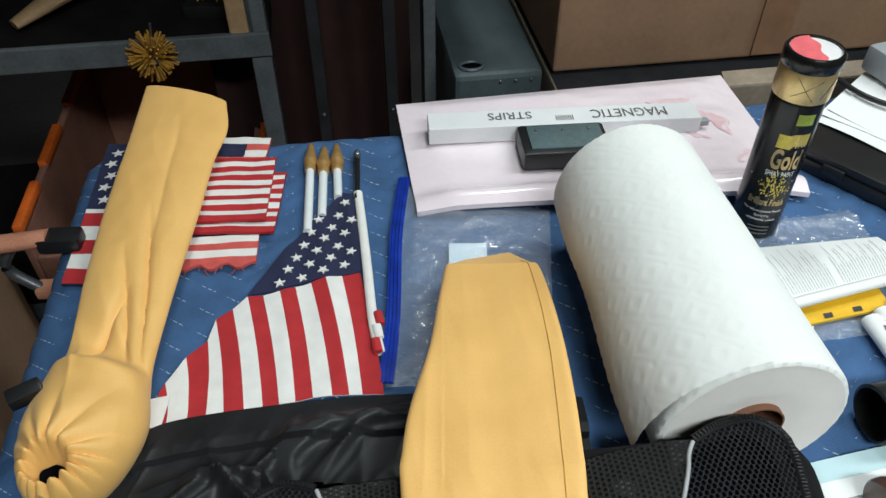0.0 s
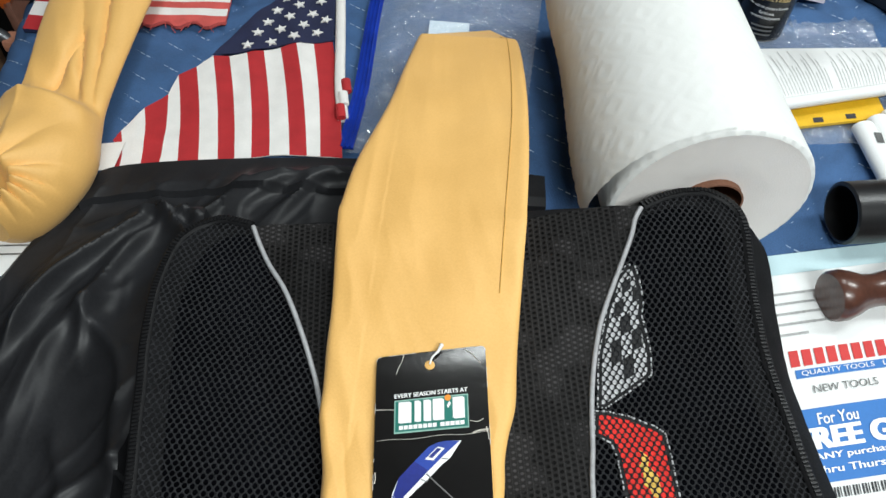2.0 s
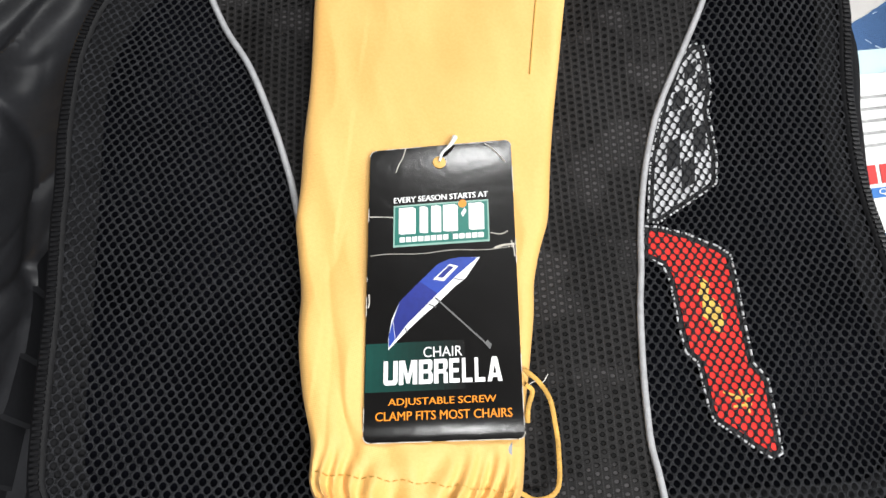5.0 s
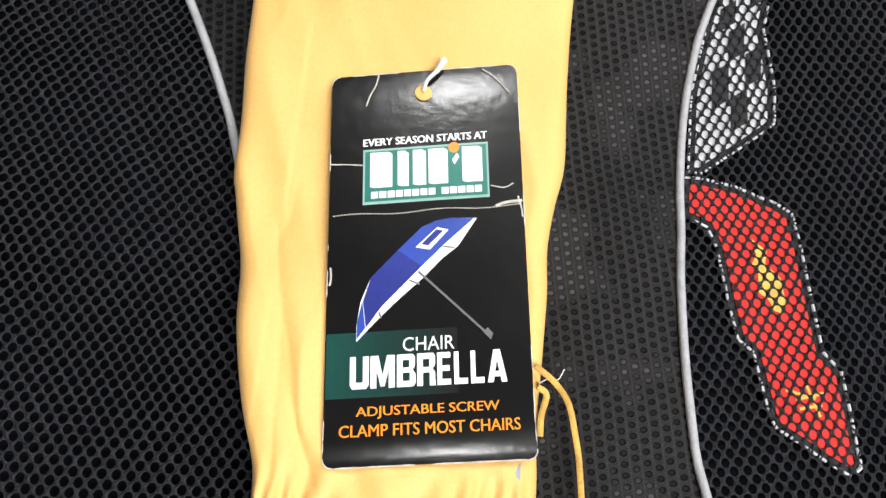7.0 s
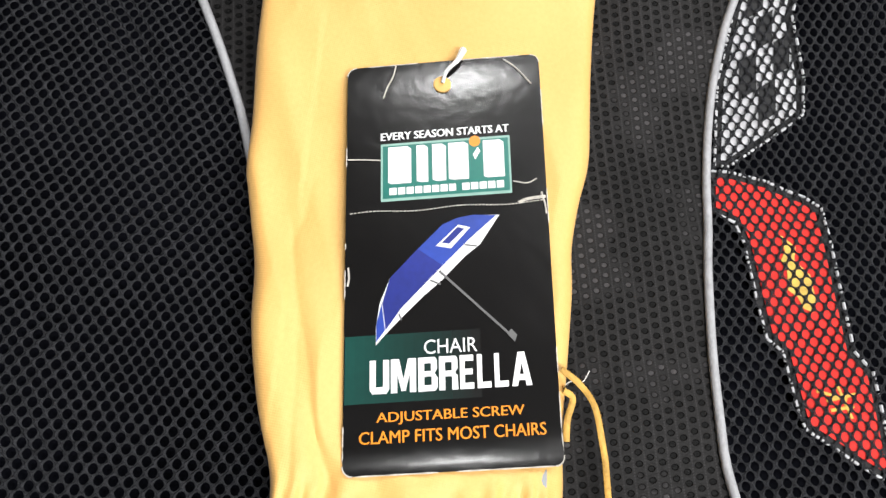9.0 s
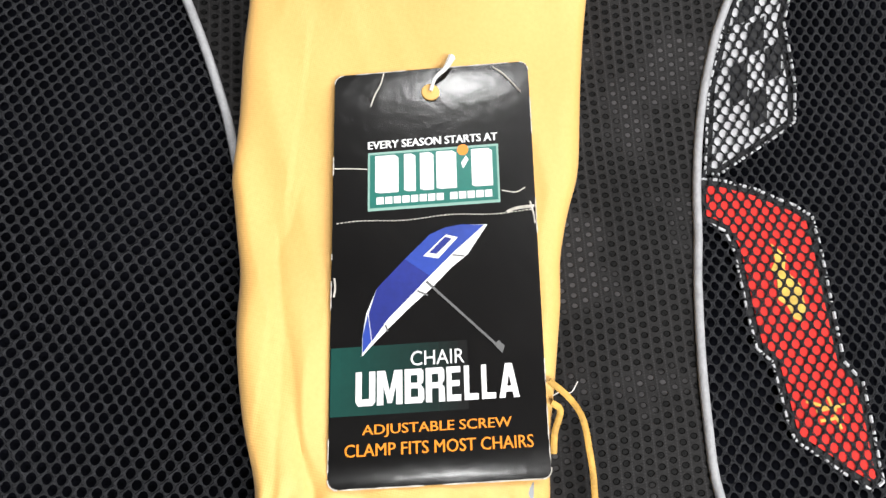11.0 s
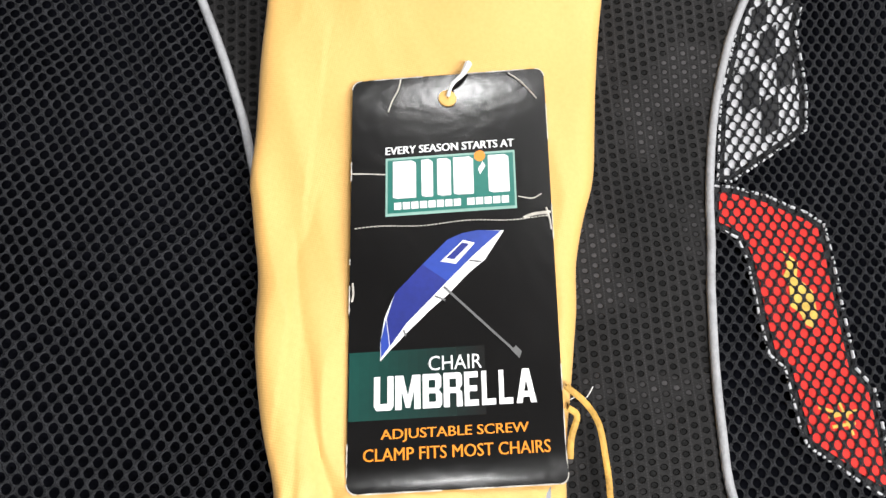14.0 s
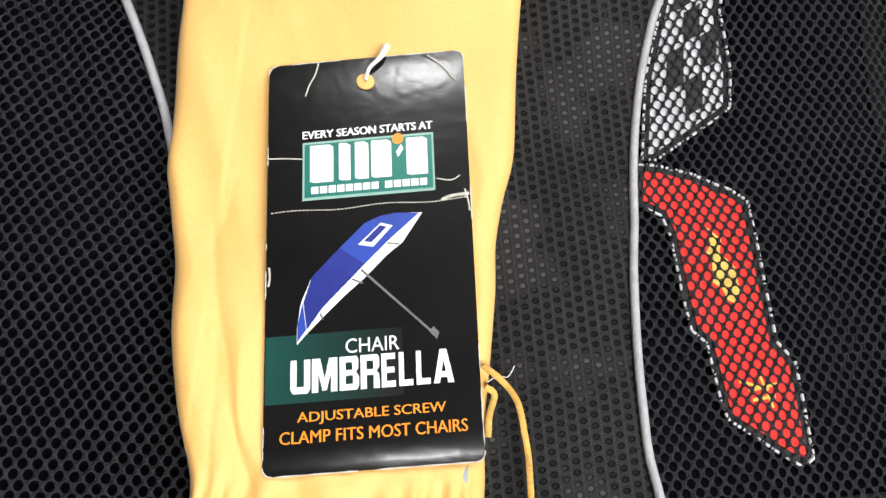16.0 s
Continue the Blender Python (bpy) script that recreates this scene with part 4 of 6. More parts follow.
    stem = curve([hole + Vector((0.0, 0.0, 0.001)), hole + Vector((0.001, 0.004, 0.002)), hole + Vector((0.004, 0.008, 0.0022)), hole + Vector((0.0058, 0.013, 0.0012))], 16)
    f = add("fastener", mesh_of("fastener", *tube(stem, lambda s: 0.0006 + 0.0012 * max(0, s - 0.45), 7), FASTENER), t, "milky plastic tag fastener")


SAGE = material("pale_sage_print", (0.25, 0.42, 0.36), 0.3)
GREENS = [material("green_fade", (0.008, 0.055 - 0.0036 * k, 0.045 - 0.00285 * k), 0.26, 0.1, 60, 500, 0.03) for k in range(14)]


# ---- black nylon tote under the bag ----
FOLDS = [
    ((-0.233, 0.209), (-0.189, 0.285), 0.012, 0.02),
    ((-0.217, 0.169), (-0.193, 0.219), 0.014, 0.01),
    ((-0.193, 0.219), (-0.176, 0.267), 0.01, 0.012),
    ((-0.177, 0.114), (-0.162, 0.039), 0.012, 0.006),
    ((-0.181, 0.203), (-0.134, 0.119), 0.012, 0.01),
    ((-0.199, 0.294), (-0.148, 0.291), 0.007, 0.01),
    ((-0.152, 0.29), (-0.16, 0.304), 0.006, 0.01),
    ((-0.141, 0.307), (-0.091, 0.347), 0.008, 0.008),
    ((-0.085, 0.32), (-0.036, 0.36), 0.007, 0.01),
    ((-0.116, 0.316), (-0.112, 0.333), 0.006, 0.006),
    ((-0.112, 0.329), (-0.029, 0.357), 0.008, 0.009),
    ((-0.168, 0.088), (-0.13, 0.106), 0.008, 0.006),
    ((-0.165, 0.039), (-0.114, 0.027), 0.01, 0.008),
]


def tote_bag():
    t = thing("nylon_tote", "crumpled black nylon tote bag spread under the mesh bag", "tote bag")
    far = [(-0.262, 0.288), (-0.238, 0.335), (-0.224, 0.354), (-0.150, 0.370), (-0.05, 0.382), (0.04, 0.384), (0.115, 0.380)]
    near = [(-0.36, -0.045), (-0.28, -0.04), (-0.20, -0.035), (-0.12, -0.03), (-0.04, -0.025), (0.04, -0.02), (0.115, -0.015)]
    fc, nc = curve([(*p, 0) for p in far], 240), curve([(*p, 0) for p in near], 240)

    def pt(u, v):
        i = round(u * 240)
        p = nc[i].lerp(fc[i], v)
        x, y = p.x, p.y
        if u < 0.03:
            x += 0.004 * math.sin(v * 22)
        e = min(1, v and (1 - v) * 14) * min(1.0, u * 14)
        h = 0.0045 + e * (0.006 + 0.003 * wob(x, y, 7, 4.0) + 0.0018 * max(0.0, ridge(0.9 * x - 0.45 * y, 0.14 * x + 0.27 * y, 24, 13.0)) ** 3 + 0.0009 * max(0.0, ridge(0.7 * x - 0.2 * y, 0.3 * y + 0.2 * x, 52, 33.0)) ** 3)
        for (ax, ay), (bx, by), w, up in FOLDS:
            dx, dy = bx - ax, by - ay
            ln = math.hypot(dx, dy)
            s = ((x - ax) * dx + (y - ay) * dy) / ln
            c = ((x - ax) * dy - (y - ay) * dx) / ln + 0.006 * math.sin(s * 40)
            end = math.exp(-(max(0.0, -s, s - ln) / 0.025) ** 2)
            c += 0.2 * w * math.sin(s * 60)
            c = c / w if c < 0 else c / (0.5 * w)
            prof = math.exp(-1.4 * (math.sqrt(c * c + 0.2) - 0.447))
            h += e * up * end * prof
        # the cloth leans up against the bag's side
        d = min(1.0, max(0.0, (x + 0.20) / 0.065))
        if y < 0.30:
            h += 0.022 * d * d * (1 if x < -0.10 else max(0.0, 1 + (-0.10 - x) / 0.02))
        if x > -0.12 and y < 0.30:
            h = min(h, 0.006)
        elif x > -0.13:
            h = min(h, 0.012 + 0.25 * max(0, y - 0.30))
        if x > -0.235 and v > 0.9:
            h += 0.006
        return x, y, TOP + max(0.003, h)
    cloth = add("tote_cloth", mesh_of("tote_cloth", *sheet(pt, 240, 240, 0.001), NYLON), t)

    for k in range(12):
        h = 0.8 if k % 3 else 1.0
        patch_on("logo_bar", cloth, lambda u, v: logo_on_tote(pt, u, v), rect(0.1, 0.1 + 0.8 * h, k / 12, k / 12 + 0.055), TOTE_RED)
    patch_on("logo_disc", cloth, lambda u, v: logo_on_tote(pt, u, v), [(0.35 + 0.62 * math.cos(a), -0.17 + 0.085 * math.sin(a)) for a in [math.pi * k / 12 for k in range(24)]], TOTE_RED)


def logo_on_tote(pt, u, v):
    x, y = -0.1559 + -0.0238 * v + 0.0095 * (0.5 - u), 0.0179 + 0.0636 * v
    best = pt(min(1, max(0, (x + 0.35) / 0.475)), min(1, max(0, (y + 0.035) / 0.40)))
    return x, y, max(best[2], TOP + 0.019) + 0.003


TOTE_RED = material("faded_red_print", (0.45, 0.05, 0.06), 0.7)


# ---- second yellow sleeve ----
def side_sleeve():
    t = thing("umbrella_sleeve", "yellow nylon umbrella sleeve with puckered end lying across folded flags", "umbrella cover", "umbrella sleeves")
    left = curve([(-0.288, 0.270), (-0.299, 0.279), (-0.312, 0.304), (-0.318, 0.335), (-0.316, 0.375), (-0.309, 0.403), (-0.322, 0.488), (-0.334, 0.592), (-0.340, 0.678), (-0.350, 0.792)], 90)
    right = curve([(-0.266, 0.269), (-0.250, 0.278), (-0.234, 0.300), (-0.2255, 0.335), (-0.232, 0.368), (-0.236, 0.40), (-0.239, 0.488), (-0.240, 0.58), (-0.242, 0.656), (-0.238, 0.71), (-0.249, 0.760)], 90)

    def pt(u, v):
        v = v ** 1.6
        k = min(89.999, v * 90)
        i = int(k)
        a, b = left[i].lerp(left[i + 1], k - i), right[i].lerp(right[i + 1], k - i)
        th = 2 * math.pi * u
        c, w = a.lerp(b, 0.5), (b - a)
        thick = 0.021 + 0.006 * math.sin(v * 5 + 1) + 0.010 * math.exp(-((v - 0.28) / 0.16) ** 2) - 0.007 * math.exp(-((v - 0.54) / 0.07) ** 2)
        if v > 0.55:
            thick *= 1 - 0.62 * (v - 0.55) / 0.45
        if v < 0.12:
            thick *= 0.55 + 0.45 * (v / 0.12)
        x, y = c.x - 0.5 * w.x * math.cos(th), c.y - 0.5 * w.y * math.cos(th)
        z = 0.792 + 0.022 * v * v + thick * math.sin(th)
        if math.sin(th) > 0:
            s = math.sin(th)
            z += 0.008 * s * max(0.0, ridge(x * 1.2 + 0.55 * y, y * 0.45, 20, 21.0)) ** 2 * (0.3 if v < 0.45 else max(0.08, 0.7 - 0.75 * v)) + 0.0005 * wob(x, y, 70, 22.0)
            z += 0.008 * s * math.exp(-((v - 0.44 - 0.05 * math.cos(th)) / 0.035) ** 2)
            z -= 0.009 * s * math.exp(-((v - 0.52 - 0.07 * math.cos(th)) / 0.03) ** 2)
            q = -math.cos(th)
            for c0, lean, wd, dp, v0, v1 in ((0.60, -4.2, 0.14, 0.011, 0.46, 0.68), (0.90, -3.2, 0.09, 0.009, 0.45, 0.74), (-0.6, 4.2, 0.14, 0.010, 0.46, 0.62), (0.30, -0.9, 0.16, 0.004, 0.60, 0.95)):
                if v0 < v < v1:
                    k2 = math.sin(math.pi * (v - v0) / (v1 - v0))
                    d2 = (q - c0 - lean * (v - v0)) / wd
                    z -= 0.8 * dp * s * k2 * math.exp(-abs(d2) * 1.3)
            # the drawn-in mouth on top of the end, with gathers running out from it
            ox, oy = (x + 0.277) / 0.0125, (y - 0.289) / 0.0100
            r, phi = math.hypot(ox, oy), math.atan2(oy, ox)
            out = max(0.0, r - 0.9)
            wave = abs(math.sin(phi * 7.5 + 0.7 * math.sin(phi * 3) + 0.12 * r))
            z += (0.0085 * wave - 0.004) * min(1.0, out * 3) * math.exp(-out / 3.2) * min(1.0, s * 2)
            dip = min(1.0, s * 2) / (1 + math.exp((r - 1.1) * 9))
            z += (0.795 - z) * dip
        return x, y, max(z, TOP + 0.004)
    v, f = sheet(pt, 220, 220)
    cloth = add("sleeve_cloth", mesh_of("sleeve_cloth", v, f, YELLOW), t)
    add("end_fold", mesh_of("end_fold", *sheet(lambda u, w: Vector(pt(0.5 * u, 1.0)).lerp(Vector(pt(1 - 0.5 * u, 1.0)), w), 24, 2), YELLOW), cloth)
    add("end_seam", mesh_of("end_seam", *sheet(lambda u, w: Vector(pt(0.5 * u, 0.0)).lerp(Vector(pt(1 - 0.5 * u, 0.0)), w), 24, 2), YELLOW), cloth)
    # flat black disc painted in for the shade inside the mouth
    mouth = [(-0.277 + 0.0095 * math.cos(a), 0.289 + 0.0078 * math.sin(a), 0.8030 + 0.0008 * math.sin(5 * a)) for a in [2 * math.pi * k / 40 for k in range(40)]]
    add("opening_shade", mesh_of("opening_shade", mouth, [tuple(range(40))], LINER), cloth, "black disc for the shade inside the drawstring end")
    add("cord_lock", mesh_of("cord_lock", *box(-0.013, -0.007, -0.006, 0.013, 0.007, 0.008, pose(-0.318, 0.352, 0.812, 10, 0, 35), 0.003), BLACK_PLASTIC), t, "black plastic cord lock")


# ---- flags ----
def cloth_flag():
    t = thing("stick_flag", "striped cloth flag with white stars folded round a dark stick", "flag")
    # the seams between stripes, at the lower and at the upper edge
    base = [(-0.2290, 0.3550), (-0.2240, 0.3560), (-0.2080, 0.3620), (-0.1930, 0.3640), (-0.1790, 0.3660), (-0.1630, 0.3690), (-0.1480, 0.3720), (-0.1350, 0.3750), (-0.1220, 0.3780), (-0.1080, 0.3820), (-0.0920, 0.3840), (-0.0780, 0.3850), (-0.0670, 0.3850), (-0.0490, 0.3850)]
    upper = [(-0.2380, 0.3860), (-0.2350, 0.3970), (-0.2240, 0.4250), (-0.2100, 0.4450), (-0.2080, 0.4700), (-0.1950, 0.4820), (-0.1840, 0.4980), (-0.1700, 0.5000), (-0.1550, 0.5060), (-0.1410, 0.5110), (-0.1270, 0.5180), (-0.1140, 0.5260), (-0.0990, 0.5310), (-0.0810, 0.5310)]

    def rise(x, y):
        return TOP + 0.0045 + 0.003 * ridge(x + 0.15 * y, y * 0.2, 26, 31.0) + 0.0012 * wob(x, y, 50, 32.0)

    def pt(u, v):
        k = min(12.9999, u * 13)
        i = int(k)
        p = Vector(base[i]).lerp(Vector(base[i + 1]), k - i).lerp(Vector(upper[i]).lerp(Vector(upper[i + 1]), k - i), v)
        return p.x + 0.002 * math.sin(v * 3.1), p.y, rise(p.x, p.y)
    v, f = sheet(pt, 52, 26, 0.0009)
    index = [(0 if (k % 52) // 4 % 2 else 1) for k in range(52 * 26)] * 2
    index += [0] * (len(f) - len(index))
    add("stripes", mesh_of("stripes", v, f, [FLAG_WHITE, FLAG_RED], index), t, "alternating red and white stripes")
    low = curve([(-0.184, 0.4985, 0), (-0.156, 0.5065, 0), (-0.120, 0.522, 0), (-0.080, 0.532, 0)], 24)

    def canton(u, v):
        a = low[round(u * 24)]
        b = Vector((-0.111, 0.650, 0)).lerp(Vector((-0.095, 0.652, 0)), u)
        p = a.lerp(b, v)
        p.x -= 0.005 * math.sin(math.pi * v) * (1 - u)
        return p.x, p.y, rise(p.x, p.y) + 0.0012
    can = add("canton", mesh_of("canton", *sheet(canton, 24, 24, 0.0009), FLAG_NAVY), t, "navy corner with white stars")
    for r in range(8):
        for k in range(4):
            x, y = -0.1560 + 0.01967 * k + 0.00533 * r, 0.5140 + 0.00900 * k + 0.01833 * r
            v = (y - 0.515) / 0.136
            if v < 0.88 and -0.180 + 0.075 * v < x < -0.083 - 0.014 * v:
                s = star(x, y, 0.0058, 0.5 + 0.3 * k)
                add("star", mesh_of("star", *slab(s, rise(x, y) + 0.0030, 0.0018), FLAG_WHITE, smooth=False), can)
    hem = curve([(-0.0925, 0.652, TOP + 0.008), (-0.084, 0.60, TOP + 0.008), (-0.074, 0.535, TOP + 0.008), (-0.064, 0.468, TOP + 0.007), (-0.055, 0.43, TOP + 0.006)], 30)
    add("hem_sleeve", mesh_of("hem_sleeve", *tube(hem, 0.0048, 12, 0.7), FLAG_WHITE), t, "white hem sleeve round the stick")
    for k, m in enumerate((FLAG_RED, FLAG_WHITE, FLAG_RED)):
        a = Vector((-0.060, 0.475 - 0.016 * k, TOP + 0.010))
        add("folded_stripe", mesh_of("folded_stripe", *tube([a, a + Vector((0.0035, -0.014, -0.001))], 0.0042, 10, 0.7), m), t)
    stick = [(-0.0925, 0.64, TOP + 0.008), (-0.096, 0.688, TOP + 0.008), (-0.0985, 0.716, TOP + 0.008)]
    add("stick", mesh_of("stick", *tube(stick, 0.0032, 10), BLACK_PLASTIC), t, "dark flag stick")
    m = pose(-0.0985, 0.712, TOP + 0.008, -90, 0, 4)
    add("finial", mesh_of("finial", *lathe([(0.0001, 0.0), (0.0042, 0.0), (0.0046, 0.004), (0.0030, 0.006), (0.0044, 0.009), (0.0040, 0.013), (0.0016, 0.018), (0.0001, 0.019)], 16, m), STEEL), t, "small steel finial")
    add("care_label", mesh_of("care_label", *sheet(lambda u, v: (-0.246 + 0.020 * u, 0.348 + 0.030 * v + 0.005 * u, TOP + 0.009), 4, 4, 0.0006), FLAG_WHITE), t, "white sewn label")


def gold_pole(x0, y0, x1, y1):
    t = thing("flag_pole", "white painted wooden flag dowel with a gold spear tip", "flag pole", "flag poles")
    d = Vector((x1 - x0, y1 - y0, 0)).normalized()
    a = Vector((x0, y0, TOP + 0.006))
    b = Vector((x1, y1, TOP + 0.006))
    add("dowel", mesh_of("dowel", *tube([a, b - d * 0.04], 0.0048, 12), WHITE_POLE), t)
    m = Matrix.Translation(b - d * 0.044) @ d.to_track_quat("Z", "Y").to_matrix().to_4x4()
    add("spear_tip", mesh_of("spear_tip", *lathe([(0.0001, -0.002), (0.0062, -0.002), (0.0068, 0.004), (0.0062, 0.008), (0.0078, 0.013), (0.0080, 0.017), (0.0062, 0.028), (0.0042, 0.042), (0.0028, 0.049), (0.0001, 0.051)], 20, m), GOLD_PAINT), t, "gold spear tip")


def small_flag(x0, y0, x1, y1, z, n, turn, mats, frayed=False, canton=False):
    t = thing("small_flag", "small folded red and white striped cloth flag in a stack", "flag", "stacked small flags")
    c, s = math.cos(radians(turn)), math.sin(radians(turn))
    cx, cy = (x0 + x1) / 2, (y0 + y1) / 2

    def pt(u, v):
        x, y = x0 + (x1 - x0) * u - cx, y0 + (y1 - y0) * v - cy
        if frayed and v < 0.01:
            y += 0.004 * math.sin(u * 21)
        x, y = cx + x * c - y * s, cy + x * s + y * c
        return x, y, z + 0.0015 * wob(x, y, 45, z * 90) + 0.0008 * math.sin(v * 30)
    v, f = sheet(pt, 20, n * 3, 0.0035)
    index = [(k // 20 // 3) % 2 for k in range(20 * n * 3)] * 2
    index += [0] * (len(f) - len(index))
    add("striped_cloth", mesh_of("striped_cloth", v, f, mats, index), t)
    if canton:
        add("canton", mesh_of("canton", *sheet(lambda u, v: Vector(pt(0.15 + 0.5 * u, 0.25 + 0.45 * v)) + Vector((0, 0, 0.0012)), 8, 8, 0.0008), FLAG_NAVY), t, "navy corner of the flag")
    if frayed:
        for k in range(9):
            p = Vector(pt(0.08 + 0.1 * k, 0.0))
            add("loose_thread", mesh_of("loose_thread", *tube(curve([p, p + Vector((0.002 * math.sin(k * 3), -0.004, 0.001)), p + Vector((0.004 * math.sin(k * 5), -0.009, -0.001))], 6), 0.0003, 5), mats[0]), t)


def star_flag():
    t = thing("star_flag", "folded flag with white stars on navy above red and white stripes", "flag")
    a, b = Vector((-0.394, 0.745, 0)), Vector((-0.325, 0.745, 0))
    c, d = Vector((-0.366, 0.515, 0)), Vector((-0.290, 0.515, 0))

    def pt(u, v, lift=0.0):
        p = c.lerp(d, u).lerp(a.lerp(b, u), v)
        return p.x, p.y, TOP + 0.006 + 0.001 * wob(p.x, p.y, 40, 6.0) + lift
    v, f = sheet(pt, 10, 33, 0.004)
    index = [(2 if k // 10 > 15 else (k // 10 // 3) % 2) for k in range(330)] * 2
    index += [2] * (len(f) - len(index))
    cl = add("flag_cloth", mesh_of("flag_cloth", v, f, [FLAG_RED, FLAG_WHITE, FLAG_NAVY], index), t)
    for k in range(5):
        for u in (0.22, 0.55, 0.85):
            p = pt(u - 0.05 * (k % 2), 0.55 + 0.092 * k)
            add("star", mesh_of("star", *slab(star(p[0], p[1], 0.0075, 0.4 + k), p[2] + 0.0012, 0.001), FLAG_WHITE, smooth=False), cl)


# ---- packaging ----
def zip_pouch():
    t = thing("zip_pouch", "clear plastic zip pouch with a blue closing strip, lying flat", "plastic bag")

    def pt(u, v, lift=0.0):
        a = Vector((-0.048, 0.396, 0)).lerp(Vector((-0.048, 0.672, 0)), v)
        b = Vector((0.095, 0.40, 0)).lerp(Vector((0.114, 0.628, 0)), v)
        p = a.lerp(b, u)
        e = min(1, 8 * u, 8 * (1 - u), 8 * v, 8 * (1 - v))
        return p.x, p.y, TOP + 0.003 + 0.004 * e + 0.0035 * e * ridge(p.x, p.y, 38, 41.0) + 0.001 * wob(p.x, p.y, 120, 42) + lift
    film = add("film", mesh_of("film", *sheet(pt, 40, 60, 0.0), FILM), t, "wrinkled clear film")
    film.visible_shadow = False

    def strip(u, v, w0, w1, lift):
        p = Vector((-0.056, 0.398, 0)).lerp(Vector((-0.052, 0.680, 0)), v)
        return p.x + 0.001 + w0 + (w1 - w0) * u + 0.002 * math.sin(v * 7), p.y, TOP + 0.0065 + lift + 0.0006 * math.sin(v * 21)
    z = add("closing_strip", mesh_of("closing_strip", *sheet(lambda u, v: strip(u, v, 0.0, 0.013, 0), 4, 30, 0.002), ZIP_BLUE), t, "blue plastic closing strip")
    for w in (0.003, 0.0065, 0.010):
        add("ridge", mesh_of("ridge", *tube([strip(0, k / 30, w, w, 0.001) for k in range(31)], 0.0009, 6), ZIP_BLUE), z)
    add("card_inside", mesh_of("card_inside", *sheet(lambda u, v: (0.006 + 0.038 * u, 0.52 + 0.053 * v, TOP + 0.0055), 2, 2, 0.0006), CARD_PALE), t, "pale blue card inside the pouch")


def pink_package():
    t = thing("pink_package", "pale pink glossy plastic package with a folded front edge", "package")
    q = [Vector((-0.027, 0.618, 0)), Vector((0.397, 0.648, 0)), Vector((0.367, 0.899, 0)), Vector((-0.059, 0.827, 0))]

    def pt(u, v):
        p = q[0].lerp(q[1], u).lerp(q[3].lerp(q[2], u), v)
        e = min(1, 10 * u, 10 * (1 - u), 12 * (1 - v))
        h = 0.006 + 0.004 * e + 0.010 * math.exp(-((v - 0.07) / 0.06) ** 2) * min(1, 8 * u + 0.3)
        h += 0.004 * e * ridge(p.x * 0.5, p.y, 10, 51.0) * (0.3 + u) + 0.002 * e * u * ridge(p.x, p.y, 30, 52.0)
        return p.x, p.y, TOP + 0.002 + h
    f = add("film", mesh_of("film", *sheet(pt, 70, 44, 0.006), PINK), t)
    for k, (u, v, w, h, a) in enumerate(((0.78, 0.72, 0.10, 0.13, 0.2), (0.88, 0.55, 0.06, 0.18, 0.6), (0.70, 0.30, 0.05, 0.10, 0.4), (0.90, 0.25, 0.07, 0.10, -0.3), (0.80, 0.45, 0.05, 0.07, 0.9))):
        ring = []
        for i in range(18):
            g = 2 * math.pi * i / 18
            r = 1 + 0.35 * math.sin(3 * g + k) + 0.2 * math.sin(5 * g + 2 * k)
            uu, vv = u + w * r * 0.5 * math.cos(g + a), v + h * r * 0.5 * math.sin(g)
            x, y, z = pt(min(0.99, uu), min(0.97, max(0.1, vv)))
            ring.append((x, y, z + 0.0007))
        cen = tuple(sum(p[i] for p in ring) / 18 for i in range(3))
        add("rose_mark", mesh_of("rose_mark", ring + [cen], [(i, (i + 1) % 18, 18) for i in range(18)], PINK_STAIN), f, "rose coloured blotch")


def strip_carton():
    t = thing("long_carton", "long narrow white carton with handwriting, lying on the pink package", "box")
    m = pose(-0.016, 0.730, TOP + 0.0155, 0, 0, 4.6)
    add("carton", mesh_of("carton", *box(0, 0, 0, 0.318, 0.034, 0.021, m, 0.0012), WHITE_BOX, smooth=False), t)
    add("end_flap", mesh_of("end_flap", *box(0.316, 0.004, 0.006, 0.330, 0.012, 0.013, m, 0.001), GREY_PLASTIC), t)

    def face(u, v):
        return m @ Vector((0.318 * (1 - u), 0.034 * (1 - v), 0.0216))
    print_on("handwriting", t, face, "MAGNETIC", (0.12, 0.40, 0.25, 0.75), GREY_INK)
    print_on("handwriting", t, face, "STRIPS", (0.62, 0.78, 0.2, 0.62), GREY_INK)
    for k in range(9):
        patch_on("label_bar", t, face, rect(0.47 + 0.0075 * k, 0.473 + 0.0075 * k, 0.5, 0.8), GREY_INK)


def gadget():
    t = thing("black_case", "small black plastic case with a dark glossy lid", "case")
    m = pose(0.088, 0.678, TOP + 0.0155, 0, 0, 5)
    add("case_body", mesh_of("case_body", *box(0, 0, 0, 0.10, 0.058, 0.024, m, 0.006), BLACK_PLASTIC), t)
    lid = add("lid", mesh_of("lid", *box(0.010, 0.008, 0.023, 0.094, 0.052, 0.0262, m, 0.002), SCREEN), t, "dark glossy lid")
    for x in (0.02, 0.05, 0.08):
        add("screw", mesh_of("screw", *lathe([(0.0001, 0.0015), (0.0016, 0.0012), (0.0018, 0.0)], 10, m @ Matrix.Translation((x, 0.04, 0.0262))), STEEL), lid)


